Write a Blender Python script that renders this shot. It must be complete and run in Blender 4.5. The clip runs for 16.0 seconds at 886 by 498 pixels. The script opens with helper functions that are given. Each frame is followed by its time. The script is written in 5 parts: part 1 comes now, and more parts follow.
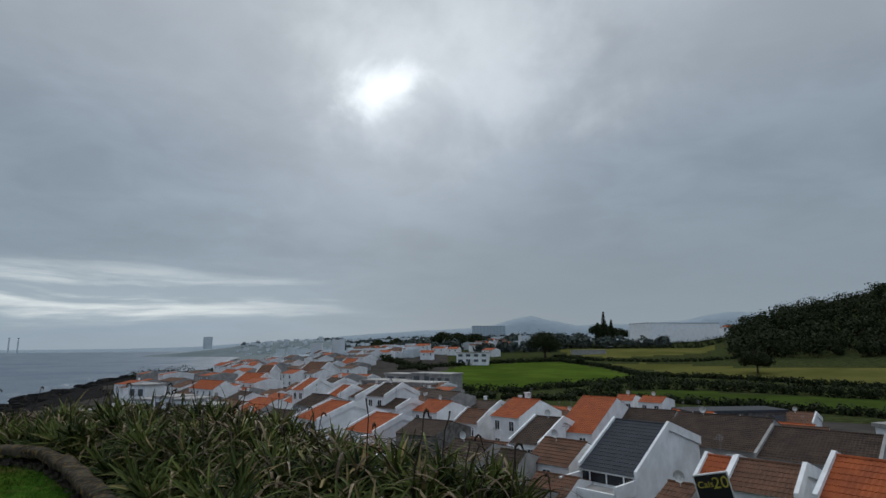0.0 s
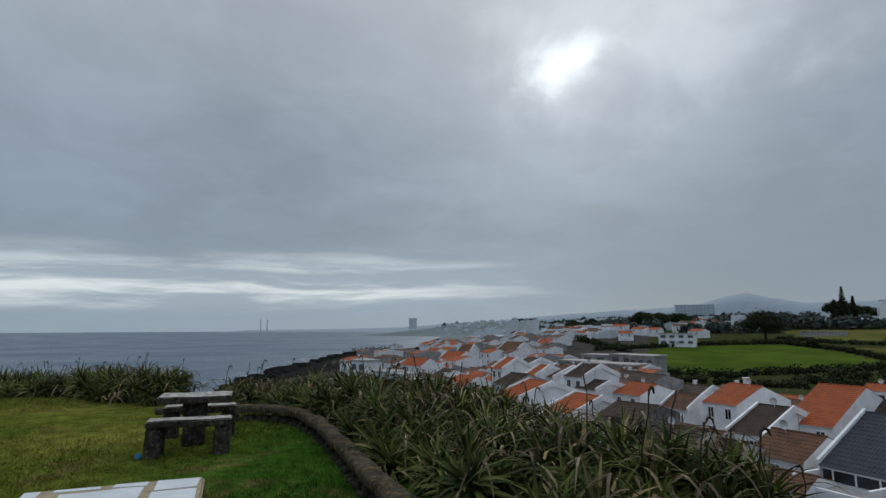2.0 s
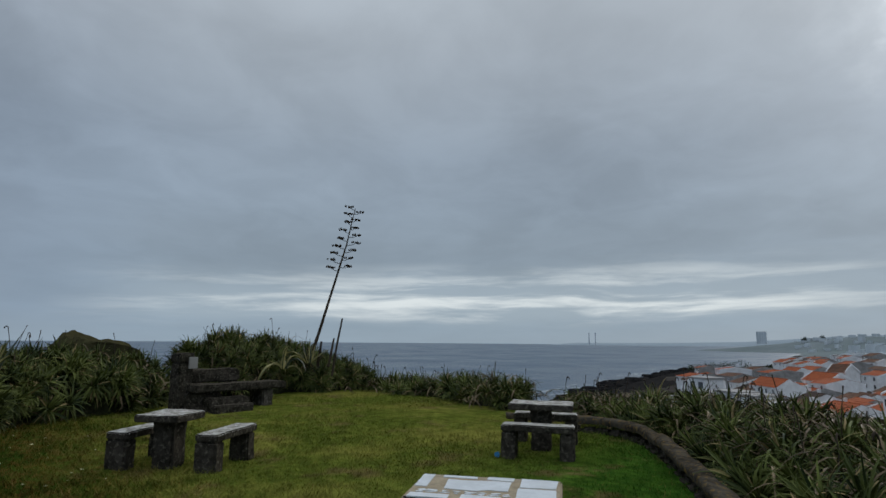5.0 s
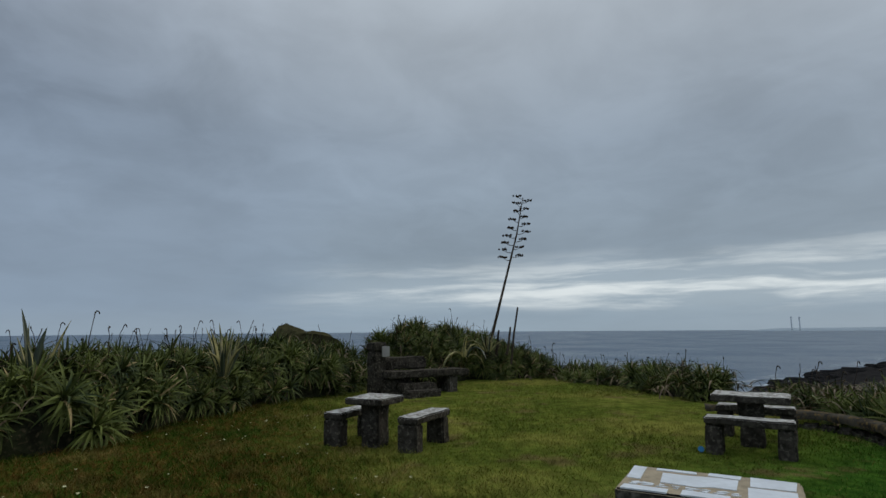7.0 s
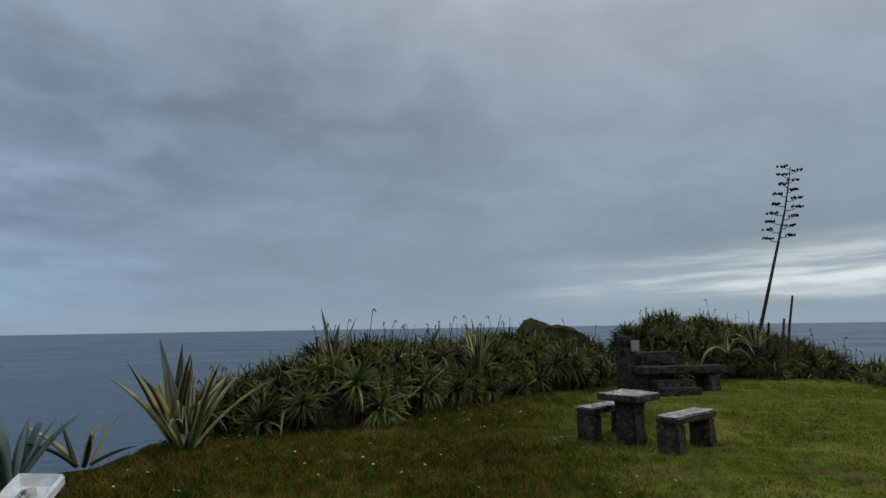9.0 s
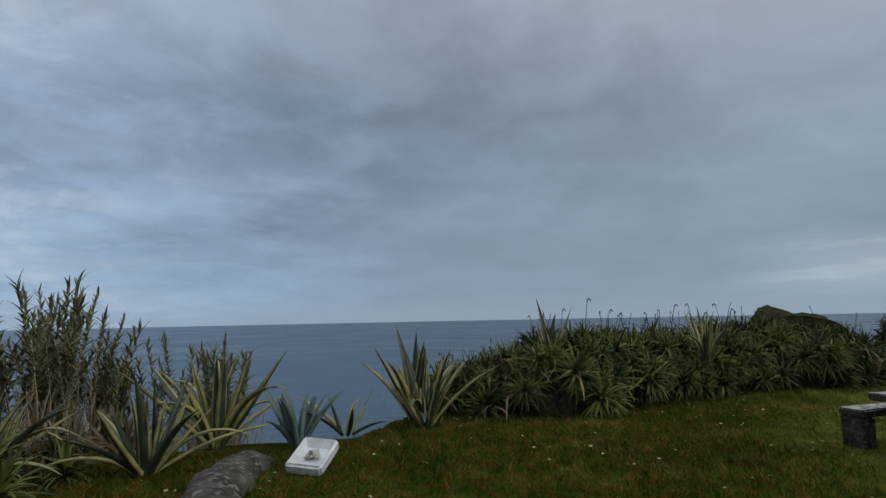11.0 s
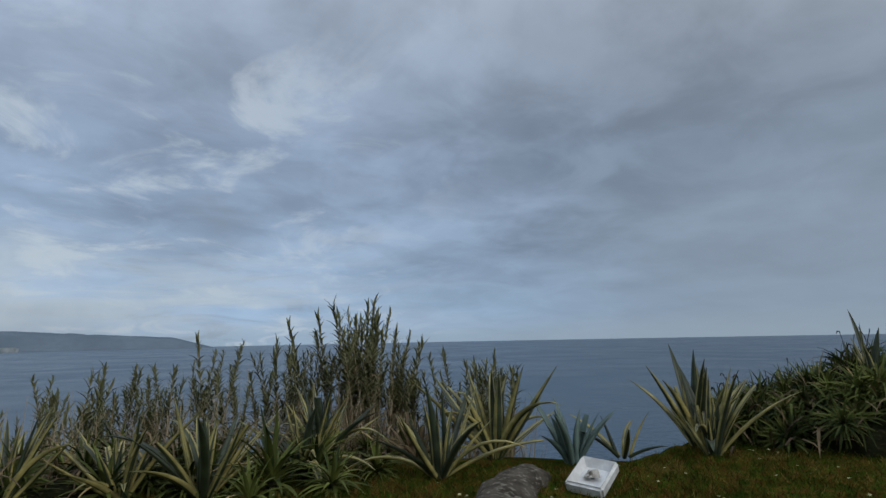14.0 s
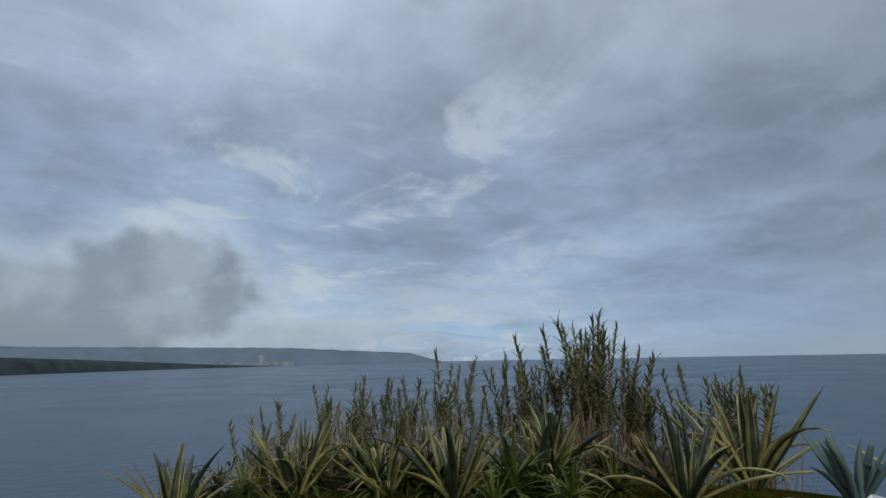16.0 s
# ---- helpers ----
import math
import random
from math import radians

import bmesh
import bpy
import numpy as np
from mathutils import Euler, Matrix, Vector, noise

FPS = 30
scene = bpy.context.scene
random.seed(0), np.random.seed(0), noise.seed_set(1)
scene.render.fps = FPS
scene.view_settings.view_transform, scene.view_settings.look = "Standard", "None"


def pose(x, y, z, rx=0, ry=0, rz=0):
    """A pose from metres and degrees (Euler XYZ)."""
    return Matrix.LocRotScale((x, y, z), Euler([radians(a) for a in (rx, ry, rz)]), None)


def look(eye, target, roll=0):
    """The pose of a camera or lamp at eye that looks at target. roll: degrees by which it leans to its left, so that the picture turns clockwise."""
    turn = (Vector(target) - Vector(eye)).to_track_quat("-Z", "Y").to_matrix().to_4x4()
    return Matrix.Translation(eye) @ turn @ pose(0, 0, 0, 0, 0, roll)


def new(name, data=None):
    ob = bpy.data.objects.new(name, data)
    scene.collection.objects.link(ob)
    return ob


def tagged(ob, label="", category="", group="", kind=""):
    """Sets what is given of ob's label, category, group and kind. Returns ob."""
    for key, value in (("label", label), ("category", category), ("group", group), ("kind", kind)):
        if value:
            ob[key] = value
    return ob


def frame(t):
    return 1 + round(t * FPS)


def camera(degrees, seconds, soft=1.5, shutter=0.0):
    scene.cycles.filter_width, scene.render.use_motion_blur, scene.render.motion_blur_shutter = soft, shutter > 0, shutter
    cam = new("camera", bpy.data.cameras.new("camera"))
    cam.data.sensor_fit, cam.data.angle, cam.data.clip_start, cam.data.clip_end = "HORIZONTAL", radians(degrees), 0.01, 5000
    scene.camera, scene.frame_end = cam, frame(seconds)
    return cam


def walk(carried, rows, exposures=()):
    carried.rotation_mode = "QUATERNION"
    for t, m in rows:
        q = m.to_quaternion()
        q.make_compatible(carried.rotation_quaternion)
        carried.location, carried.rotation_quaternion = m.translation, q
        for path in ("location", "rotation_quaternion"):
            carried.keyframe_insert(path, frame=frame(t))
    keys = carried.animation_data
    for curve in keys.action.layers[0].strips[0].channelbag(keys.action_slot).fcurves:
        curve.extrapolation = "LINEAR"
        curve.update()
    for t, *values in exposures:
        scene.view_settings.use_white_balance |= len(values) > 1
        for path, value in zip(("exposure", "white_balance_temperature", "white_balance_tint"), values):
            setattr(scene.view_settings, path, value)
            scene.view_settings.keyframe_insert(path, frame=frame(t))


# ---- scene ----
cam = camera(77.37, 16.0)
# seconds, eye, target, roll
PATH = [
    (0, (0.002, 0.003, 1.640), (-0.071, 9.851, 3.378), -0.27),
    (0.5, (-0.104, 0.033, 1.617), (-1.095, 9.833, 3.342), -0.29),
    (1, (-0.165, -0.008, 1.610), (-1.927, 9.699, 3.246), -0.26),
    (1.5, (-0.176, -0.047, 1.583), (-2.688, 9.512, 3.109), -0.30),
    (2, (-0.184, -0.004, 1.591), (-3.584, 9.293, 3.004), -0.21),
    (2.5, (-0.215, 0.046, 1.579), (-4.370, 9.022, 3.055), -0.49),
    (3, (-0.192, -0.016, 1.591), (-5.386, 8.374, 3.212), 0.05),
    (3.5, (-0.160, -0.062, 1.604), (-6.163, 7.768, 3.229), 0.11),
    (4, (-0.178, -0.065, 1.602), (-6.800, 7.248, 3.234), 0.42),
    (6.3, (-0.300, -0.173, 1.582), (-9.108, 4.302, 3.133), -0.60),
    (6.5, (-0.312, -0.194, 1.583), (-9.184, 4.161, 3.107), -0.73),
    (7, (-0.352, -0.216, 1.579), (-9.658, 3.151, 3.015), -0.42),
    (7.5, (-0.369, -0.217, 1.582), (-10.005, 2.076, 2.956), -0.65),
    (8, (-0.353, -0.230, 1.594), (-10.193, 0.880, 2.994), -0.99),
    (8.5, (-0.368, -0.269, 1.582), (-10.270, -0.087, 2.969), -0.47),
    (9, (-0.331, -0.286, 1.593), (-10.207, -1.057, 2.961), -0.88),
    (9.5, (-0.300, -0.337, 1.594), (-10.078, -1.942, 2.938), -0.52),
    (10, (-0.241, -0.402, 1.583), (-9.812, -2.969, 2.925), -0.06),
    (10.2, (-0.220, -0.432, 1.599), (-9.718, -3.271, 2.913), -0.20),
    (12.3, (-0.160, -0.437, 1.594), (-8.100, -6.377, 2.886), -0.90),
    (12.5, (-0.157, -0.444, 1.590), (-8.072, -6.415, 2.894), -0.15),
    (13, (-0.128, -0.505, 1.588), (-7.437, -7.203, 2.899), -0.54),
    (13.5, (-0.121, -0.585, 1.572), (-7.141, -7.563, 2.998), -1.37),
    (14, (-0.101, -0.617, 1.607), (-6.354, -8.254, 3.215), -1.12),
    (14.5, (-0.109, -0.636, 1.597), (-5.402, -8.937, 3.351), -1.89),
    (15, (-0.094, -0.644, 1.637), (-4.497, -9.433, 3.475), -2.67),
    (15.5, (-0.036, -0.579, 1.605), (-3.720, -9.673, 3.536), -1.74),
    (16, (0.048, -0.524, 1.614), (-2.835, -9.901, 3.556), -1.08),
]
walk(cam, [(t, look(e, g, r)) for t, e, g, r in PATH])

# ---- light: overcast sky with a veiled sun ----
SUN_AZ, SUN_EL = 6.0, 26.3          # degrees left of +y, degrees up
SUN_DIR = Vector((-math.sin(radians(SUN_AZ)) * math.cos(radians(SUN_EL)), math.cos(radians(SUN_AZ)) * math.cos(radians(SUN_EL)), math.sin(radians(SUN_EL))))


def node(tree, kind, ins=None, **props):
    n = tree.nodes.new(kind)
    for k, v in props.items():
        setattr(n, k, v)
    for k, v in (ins or {}).items():
        if isinstance(v, bpy.types.NodeSocket):
            tree.links.new(v, n.inputs[k])
        else:
            n.inputs[k].default_value = v
    return n


def calc(tree, op, a, b=0.0, c=0.0, clamp=False):
    return node(tree, "ShaderNodeMath", {0: a, 1: b, 2: c}, operation=op, use_clamp=clamp).outputs[0]


def step(tree, x, lo, hi, out_lo=0.0, out_hi=1.0):
    return node(tree, "ShaderNodeMapRange", {0: x, 1: lo, 2: hi, 3: out_lo, 4: out_hi}, interpolation_type="SMOOTHSTEP").outputs[0]


def mix(tree, fac, a, b, blend="MIX"):
    n = node(tree, "ShaderNodeMix", {0: fac}, data_type="RGBA", blend_type=blend)
    for k, v in ((6, a), (7, b)):
        if isinstance(v, bpy.types.NodeSocket):
            tree.links.new(v, n.inputs[k])
        else:
            n.inputs[k].default_value = (*v, 1)
    return n.outputs[2]


def make_world():
    world = bpy.data.worlds.new("overcast_sky")
    scene.world = world
    world.use_nodes = True
    t = world.node_tree
    t.nodes.clear()
    d = node(t, "ShaderNodeTexCoord").outputs["Generated"]
    sep = node(t, "ShaderNodeSeparateXYZ", {0: d})
    x, y, z = sep.outputs
    zp = calc(t, "MAXIMUM", z, 0.0)
    k = calc(t, "DIVIDE", 1.0, calc(t, "ADD", zp, 0.2))
    flat = node(t, "ShaderNodeCombineXYZ", {0: calc(t, "MULTIPLY", x, k), 1: calc(t, "MULTIPLY", y, k), 2: 0.0}).outputs[0]
    big = node(t, "ShaderNodeTexNoise", {"Vector": flat, "Scale": 0.9, "Detail": 6.0, "Roughness": 0.5, "Distortion": 0.35}).outputs[0]
    fine = node(t, "ShaderNodeTexNoise", {"Vector": flat, "Scale": 3.2, "Detail": 7.0, "Roughness": 0.55, "Distortion": 0.4}).outputs[0]
    # height gradient of the cloud deck
    ramp = node(t, "ShaderNodeValToRGB", {0: zp})
    stops = ramp.color_ramp.elements
    stops[0].position, stops[0].color = 0.0, (0.28, 0.365, 0.45, 1)
    stops[1].position, stops[1].color = 1.0, (1.0, 1.08, 1.16, 1)
    for p, c in ((0.05, (0.275, 0.36, 0.445, 1)), (0.16, (0.25, 0.315, 0.385, 1)), (0.32, (0.255, 0.31, 0.375, 1)), (0.5, (0.33, 0.375, 0.425, 1)), (0.62, (0.42, 0.47, 0.52, 1)), (0.78, (0.8, 0.86, 0.93, 1))):
        e = stops.new(p)
        e.color = c
    col = ramp.outputs[0]
    # away from the sun the deck turns bluer
    toward = node(t, "ShaderNodeVectorMath", {0: d, 1: tuple(SUN_DIR)}, operation="DOT_PRODUCT").outputs["Value"]
    cool = step(t, toward, 0.6, -0.6)
    col = mix(t, cool, col, mix(t, 1.0, col, (0.945, 1.02, 1.16), "MULTIPLY"))
    # thick and thin cloud
    shade = calc(t, "ADD", calc(t, "MULTIPLY", step(t, big, 0.3, 0.7, -1, 1), 0.15), calc(t, "MULTIPLY", step(t, fine, 0.32, 0.68, -1, 1), 0.085))
    behind = step(t, y, 0.25, -0.8, 0.75, 1.6)
    shade = calc(t, "MULTIPLY", shade, step(t, zp, 0.02, 0.22, 0.35, 1.0))
    gain = calc(t, "ADD", step(t, y, -0.6, -1.0, 0.97, 1.27), calc(t, "MULTIPLY", shade, behind))
    high = calc(t, "MULTIPLY", step(t, y, -0.45, 0.35), step(t, zp, 0.08, 0.25))
    gain = calc(t, "ADD", gain, calc(t, "MULTIPLY", high, 0.11))
    gain3 = node(t, "ShaderNodeCombineXYZ", {0: gain, 1: gain, 2: gain}).outputs[0]
    col = mix(t, 1.0, col, gain3, "MULTIPLY")
    # veiled sun: wide glow, a soft torn hole and a paler veil beside it
    wisp = node(t, "ShaderNodeTexNoise", {"Vector": d, "Scale": 7.0, "Detail": 5.0, "Roughness": 0.55, "Distortion": 0.2}).outputs[0]
    torn = calc(t, "MULTIPLY", calc(t, "SUBTRACT", wisp, 0.5), 4.0)
    ahead = step(t, toward, 0.3, 0.6)

    def across(way, size):
        return calc(t, "DIVIDE", node(t, "ShaderNodeVectorMath", {0: d, 1: way}, operation="DOT_PRODUCT").outputs["Value"], size)

    def radius(p, q):
        return calc(t, "SQRT", calc(t, "ADD", calc(t, "MULTIPLY", p, p), calc(t, "MULTIPLY", q, q)))

    a, s = radians(SUN_AZ), radians(SUN_EL)
    u = across((math.cos(a), math.sin(a), 0), 0.056)
    v = across((math.sin(a) * math.sin(s), -math.cos(a) * math.sin(s), math.cos(s)), 0.034)
    # the hole leans: its foot lies to the east of its head
    r = radius(calc(t, "SUBTRACT", u, calc(t, "MULTIPLY", v, 0.5)), v)
    hole = calc(t, "MULTIPLY", step(t, calc(t, "ADD", r, torn), 1.7, -0.5), ahead)
    side = radius(calc(t, "MULTIPLY", calc(t, "SUBTRACT", u, 1.6), 0.30), calc(t, "MULTIPLY", calc(t, "SUBTRACT", v, 1.0), 0.36))
    veil = calc(t, "MULTIPLY", step(t, calc(t, "ADD", side, calc(t, "MULTIPLY", torn, 0.8)), 1.9, 0.0), ahead)
    wide = calc(t, "POWER", calc(t, "MAXIMUM", toward, 0.0), 20.0)
    glow = calc(t, "ADD", calc(t, "ADD", calc(t, "MULTIPLY", wide, 0.13), calc(t, "MULTIPLY", hole, 0.66)), calc(t, "MULTIPLY", veil, 0.19))
    add = node(t, "ShaderNodeCombineXYZ", {0: calc(t, "MULTIPLY", glow, 0.96), 1: glow, 2: calc(t, "MULTIPLY", glow, 1.02)}).outputs[0]
    col = mix(t, 1.0, col, add, "ADD")
    # low breaks in the deck over the sea: ragged streaks under a darker shelf
    az = calc(t, "ARCTAN2", calc(t, "MULTIPLY", x, -1.0), y)
    el = calc(t, "ARCSINE", z)
    bend = node(t, "ShaderNodeTexNoise", {"Vector": node(t, "ShaderNodeCombineXYZ", {0: calc(t, "MULTIPLY", az, 2.0), 1: calc(t, "MULTIPLY", el, 9.0), 2: 0.0}).outputs[0], "Scale": 1.0, "Detail": 3.0}).outputs[0]
    lane = calc(t, "ADD", el, calc(t, "MULTIPLY", calc(t, "SUBTRACT", bend, 0.5), 0.06))
    lane = calc(t, "ADD", lane, calc(t, "MULTIPLY", az, 0.012))
    grain = node(t, "ShaderNodeCombineXYZ", {0: calc(t, "MULTIPLY", az, 3.4), 1: calc(t, "MULTIPLY", lane, 36.0), 2: 2.9}).outputs[0]
    streak = node(t, "ShaderNodeTexNoise", {"Vector": grain, "Scale": 1.0, "Detail": 6.0, "Roughness": 0.58, "Distortion": 0.15}).outputs[0]
    west = calc(t, "MULTIPLY", step(t, az, 0.0, 0.55), step(t, calc(t, "ADD", az, calc(t, "MULTIPLY", bend, 0.3)), 1.74, 1.5))
    band = calc(t, "MULTIPLY", step(t, lane, 0.03, 0.062), step(t, lane, 0.155, 0.085))
    shelf = calc(t, "MULTIPLY", calc(t, "MULTIPLY", step(t, lane, 0.09, 0.15), step(t, lane, 0.27, 0.17)), west)
    col = mix(t, calc(t, "MULTIPLY", shelf, 0.35), col, (0.235, 0.285, 0.335))
    col = mix(t, calc(t, "MULTIPLY", calc(t, "MULTIPLY", band, west), 0.5), col, (0.40, 0.475, 0.53))
    light = calc(t, "MULTIPLY", calc(t, "MULTIPLY", step(t, streak, 0.42, 0.68), band), calc(t, "MULTIPLY", west, step(t, az, 1.6, 0.95, 0.35, 1.0)))
    col = mix(t, light, col, (0.72, 0.78, 0.80))
    inland = calc(t, "MULTIPLY", calc(t, "MULTIPLY", step(t, az, 0.35, -0.1), step(t, az, -1.2, -0.8)), step(t, el, 0.32, 0.1))
    col = mix(t, calc(t, "MULTIPLY", inland, 0.75), col, (0.24, 0.29, 0.335))
    # a dull rain veil hangs beside the streaks
    rain = calc(t, "MULTIPLY", calc(t, "MULTIPLY", step(t, az, 1.36, 1.66), step(t, az, 2.45, 1.95)), step(t, el, 0.42, 0.14))
    col = mix(t, calc(t, "MULTIPLY", rain, 0.6), col, (0.243, 0.302, 0.378))
    # low haze over the whole horizon
    col = mix(t, step(t, el, 0.05, 0.0, 0.0, 0.5), col, (0.30, 0.375, 0.44))
    # broken deck to the south: bright gaps between torn grey sheets
    south = calc(t, "ARCTAN2", x, calc(t, "MULTIPLY", y, -1.0))
    back = calc(t, "MULTIPLY", step(t, south, -0.85, -0.2), step(t, south, 1.4, 0.8))
    rent = node(t, "ShaderNodeTexNoise", {"Vector": flat, "Scale": 1.9, "Detail": 8.0, "Roughness": 0.6, "Distortion": 0.7}).outputs[0]
    gap = calc(t, "MULTIPLY", calc(t, "MULTIPLY", step(t, rent, 0.51, 0.65), back), step(t, el, 0.8, 0.35))
    col = mix(t, calc(t, "MULTIPLY", gap, 0.72), col, (0.52, 0.60, 0.68))
    gloom = calc(t, "MULTIPLY", calc(t, "MULTIPLY", step(t, rent, 0.47, 0.33), back), step(t, el, 0.7, 0.3))
    col = mix(t, calc(t, "MULTIPLY", gloom, 0.5), col, (0.235, 0.29, 0.365))
    low = calc(t, "MULTIPLY", step(t, el, 0.0, 0.05), step(t, el, 0.2, 0.08))
    col = mix(t, calc(t, "MULTIPLY", calc(t, "MULTIPLY", low, back), step(t, streak, 0.36, 0.62, 0.0, 0.65)), col, (0.45, 0.53, 0.60))
    # a heaped grey cloud with a low base standing over the bay
    lump = node(t, "ShaderNodeTexNoise", {"Vector": d, "Scale": 8.0, "Detail": 5.0, "Roughness": 0.52}).outputs[0]
    swell = calc(t, "MULTIPLY", calc(t, "SUBTRACT", lump, 0.5), 2.2)
    dull = calc(t, "MULTIPLY", calc(t, "MULTIPLY", step(t, south, -0.35, 0.05), step(t, south, 1.2, 0.7)), step(t, calc(t, "ADD", el, calc(t, "MULTIPLY", swell, 0.012)), 0.085, 0.05))
    col = mix(t, calc(t, "MULTIPLY", dull, 0.6), col, (0.265, 0.315, 0.375))
    head = radius(calc(t, "DIVIDE", calc(t, "SUBTRACT", south, 0.165), 0.085), calc(t, "DIVIDE", calc(t, "SUBTRACT", el, 0.16), 0.068))
    foot = radius(calc(t, "DIVIDE", calc(t, "SUBTRACT", south, 0.29), 0.27), calc(t, "DIVIDE", calc(t, "SUBTRACT", el, 0.095), 0.075))
    heap = calc(t, "ADD", calc(t, "MINIMUM", head, foot), swell)
    col = mix(t, calc(t, "MULTIPLY", step(t, heap, 1.9, 1.0), 0.4), col, (0.52, 0.60, 0.67))
    col = mix(t, calc(t, "MULTIPLY", step(t, heap, 1.25, 0.7), 0.72), col, mix(t, step(t, lump, 0.38, 0.62), (0.17, 0.21, 0.265), (0.29, 0.345, 0.41)))
    sky = node(t, "ShaderNodeTexSky", sky_type="NISHITA", sun_disc=False, sun_elevation=radians(SUN_EL), sun_rotation=radians(-SUN_AZ)).outputs[0]
    clear = node(t, "ShaderNodeBackground", {0: sky, 1: 0.05})
    deck = node(t, "ShaderNodeBackground", {0: col, 1: 1.0})
    both = node(t, "ShaderNodeMixShader", {0: 0.96, 1: clear.outputs[0], 2: deck.outputs[0]})
    out = node(t, "ShaderNodeOutputWorld", {0: both.outputs[0]})


make_world()
sun = new("sun", bpy.data.lights.new("sun", "SUN"))
sun.data.energy, sun.data.angle, sun.data.color = 0.9, radians(25), (1.0, 0.97, 0.92)
sun.matrix_world = look(SUN_DIR * 50, (0, 0, 0))
scene.view_settings.exposure = 0.0

# ---- materials ----


def material(name, base, dark=None, rough=0.8, scale=6.0, bump=0.3, spread=0.5, fine=40.0, metal=0.0, third=None, random=0.0, dist=0.02):
    """A surface with variation at two scales: base to dark by coarse noise, third by fine noise."""
    m = bpy.data.materials.new(name)
    m.use_nodes = True
    t = m.node_tree
    b = t.nodes["Principled BSDF"]
    pos = node(t, "ShaderNodeNewGeometry").outputs["Position"]
    n1 = node(t, "ShaderNodeTexNoise", {"Vector": pos, "Scale": scale, "Detail": 5.0, "Roughness": 0.6}).outputs[0]
    n2 = node(t, "ShaderNodeTexNoise", {"Vector": pos, "Scale": fine, "Detail": 3.0, "Roughness": 0.6}).outputs[0]
    dark = dark or tuple(c * 0.6 for c in base)
    col = mix(t, step(t, n1, 0.5 - spread * 0.4, 0.5 + spread * 0.4), dark, base)
    if third:
        col = mix(t, step(t, n2, 0.5, 0.72), col, third)
    else:
        col = mix(t, calc(t, "MULTIPLY", step(t, n2, 0.4, 0.75), 0.35), col, tuple(c * 0.7 for c in base))
    if random:
        r = node(t, "ShaderNodeObjectInfo").outputs["Random"]
        f = calc(t, "MULTIPLY_ADD", r, random, 1 - random / 2)
        col = mix(t, 1.0, col, node(t, "ShaderNodeCombineXYZ", {0: f, 1: f, 2: f}).outputs[0], "MULTIPLY")
    t.links.new(col, b.inputs["Base Color"])
    b.inputs["Roughness"].default_value, b.inputs["Metallic"].default_value = rough, metal
    if rough > 0.7:
        b.inputs["Specular IOR Level"].default_value = 0.0 if rough >= 0.9 else 0.12
    if bump:
        h = calc(t, "ADD", calc(t, "MULTIPLY", n1, 0.6), calc(t, "MULTIPLY", n2, 0.4))
        t.links.new(node(t, "ShaderNodeBump", {"Height": h, "Strength": bump, "Distance": dist}).outputs[0], b.inputs["Normal"])
    return m


def island_leaf(name, base, dark, tip=None, rough=0.55, translucent=0.15):
    """Leaves that vary from leaf to leaf."""
    m = bpy.data.materials.new(name)
    m.use_nodes = True
    t = m.node_tree
    b = t.nodes["Principled BSDF"]
    g = node(t, "ShaderNodeNewGeometry")
    r = g.outputs["Random Per Island"]
    n = node(t, "ShaderNodeTexNoise", {"Vector": g.outputs["Position"], "Scale": 2.4, "Detail": 1.0}).outputs[0]
    col = mix(t, calc(t, "ADD", calc(t, "MULTIPLY", r, 0.5), step(t, n, 0.36, 0.64, 0.0, 0.5)), dark, base)
    if tip:
        col = mix(t, step(t, r, 0.92, 0.95), col, tip)
    t.links.new(col, b.inputs["Base Color"])
    b.inputs["Roughness"].default_value = rough
    b.inputs["Specular IOR Level"].default_value = 0.1
    return m


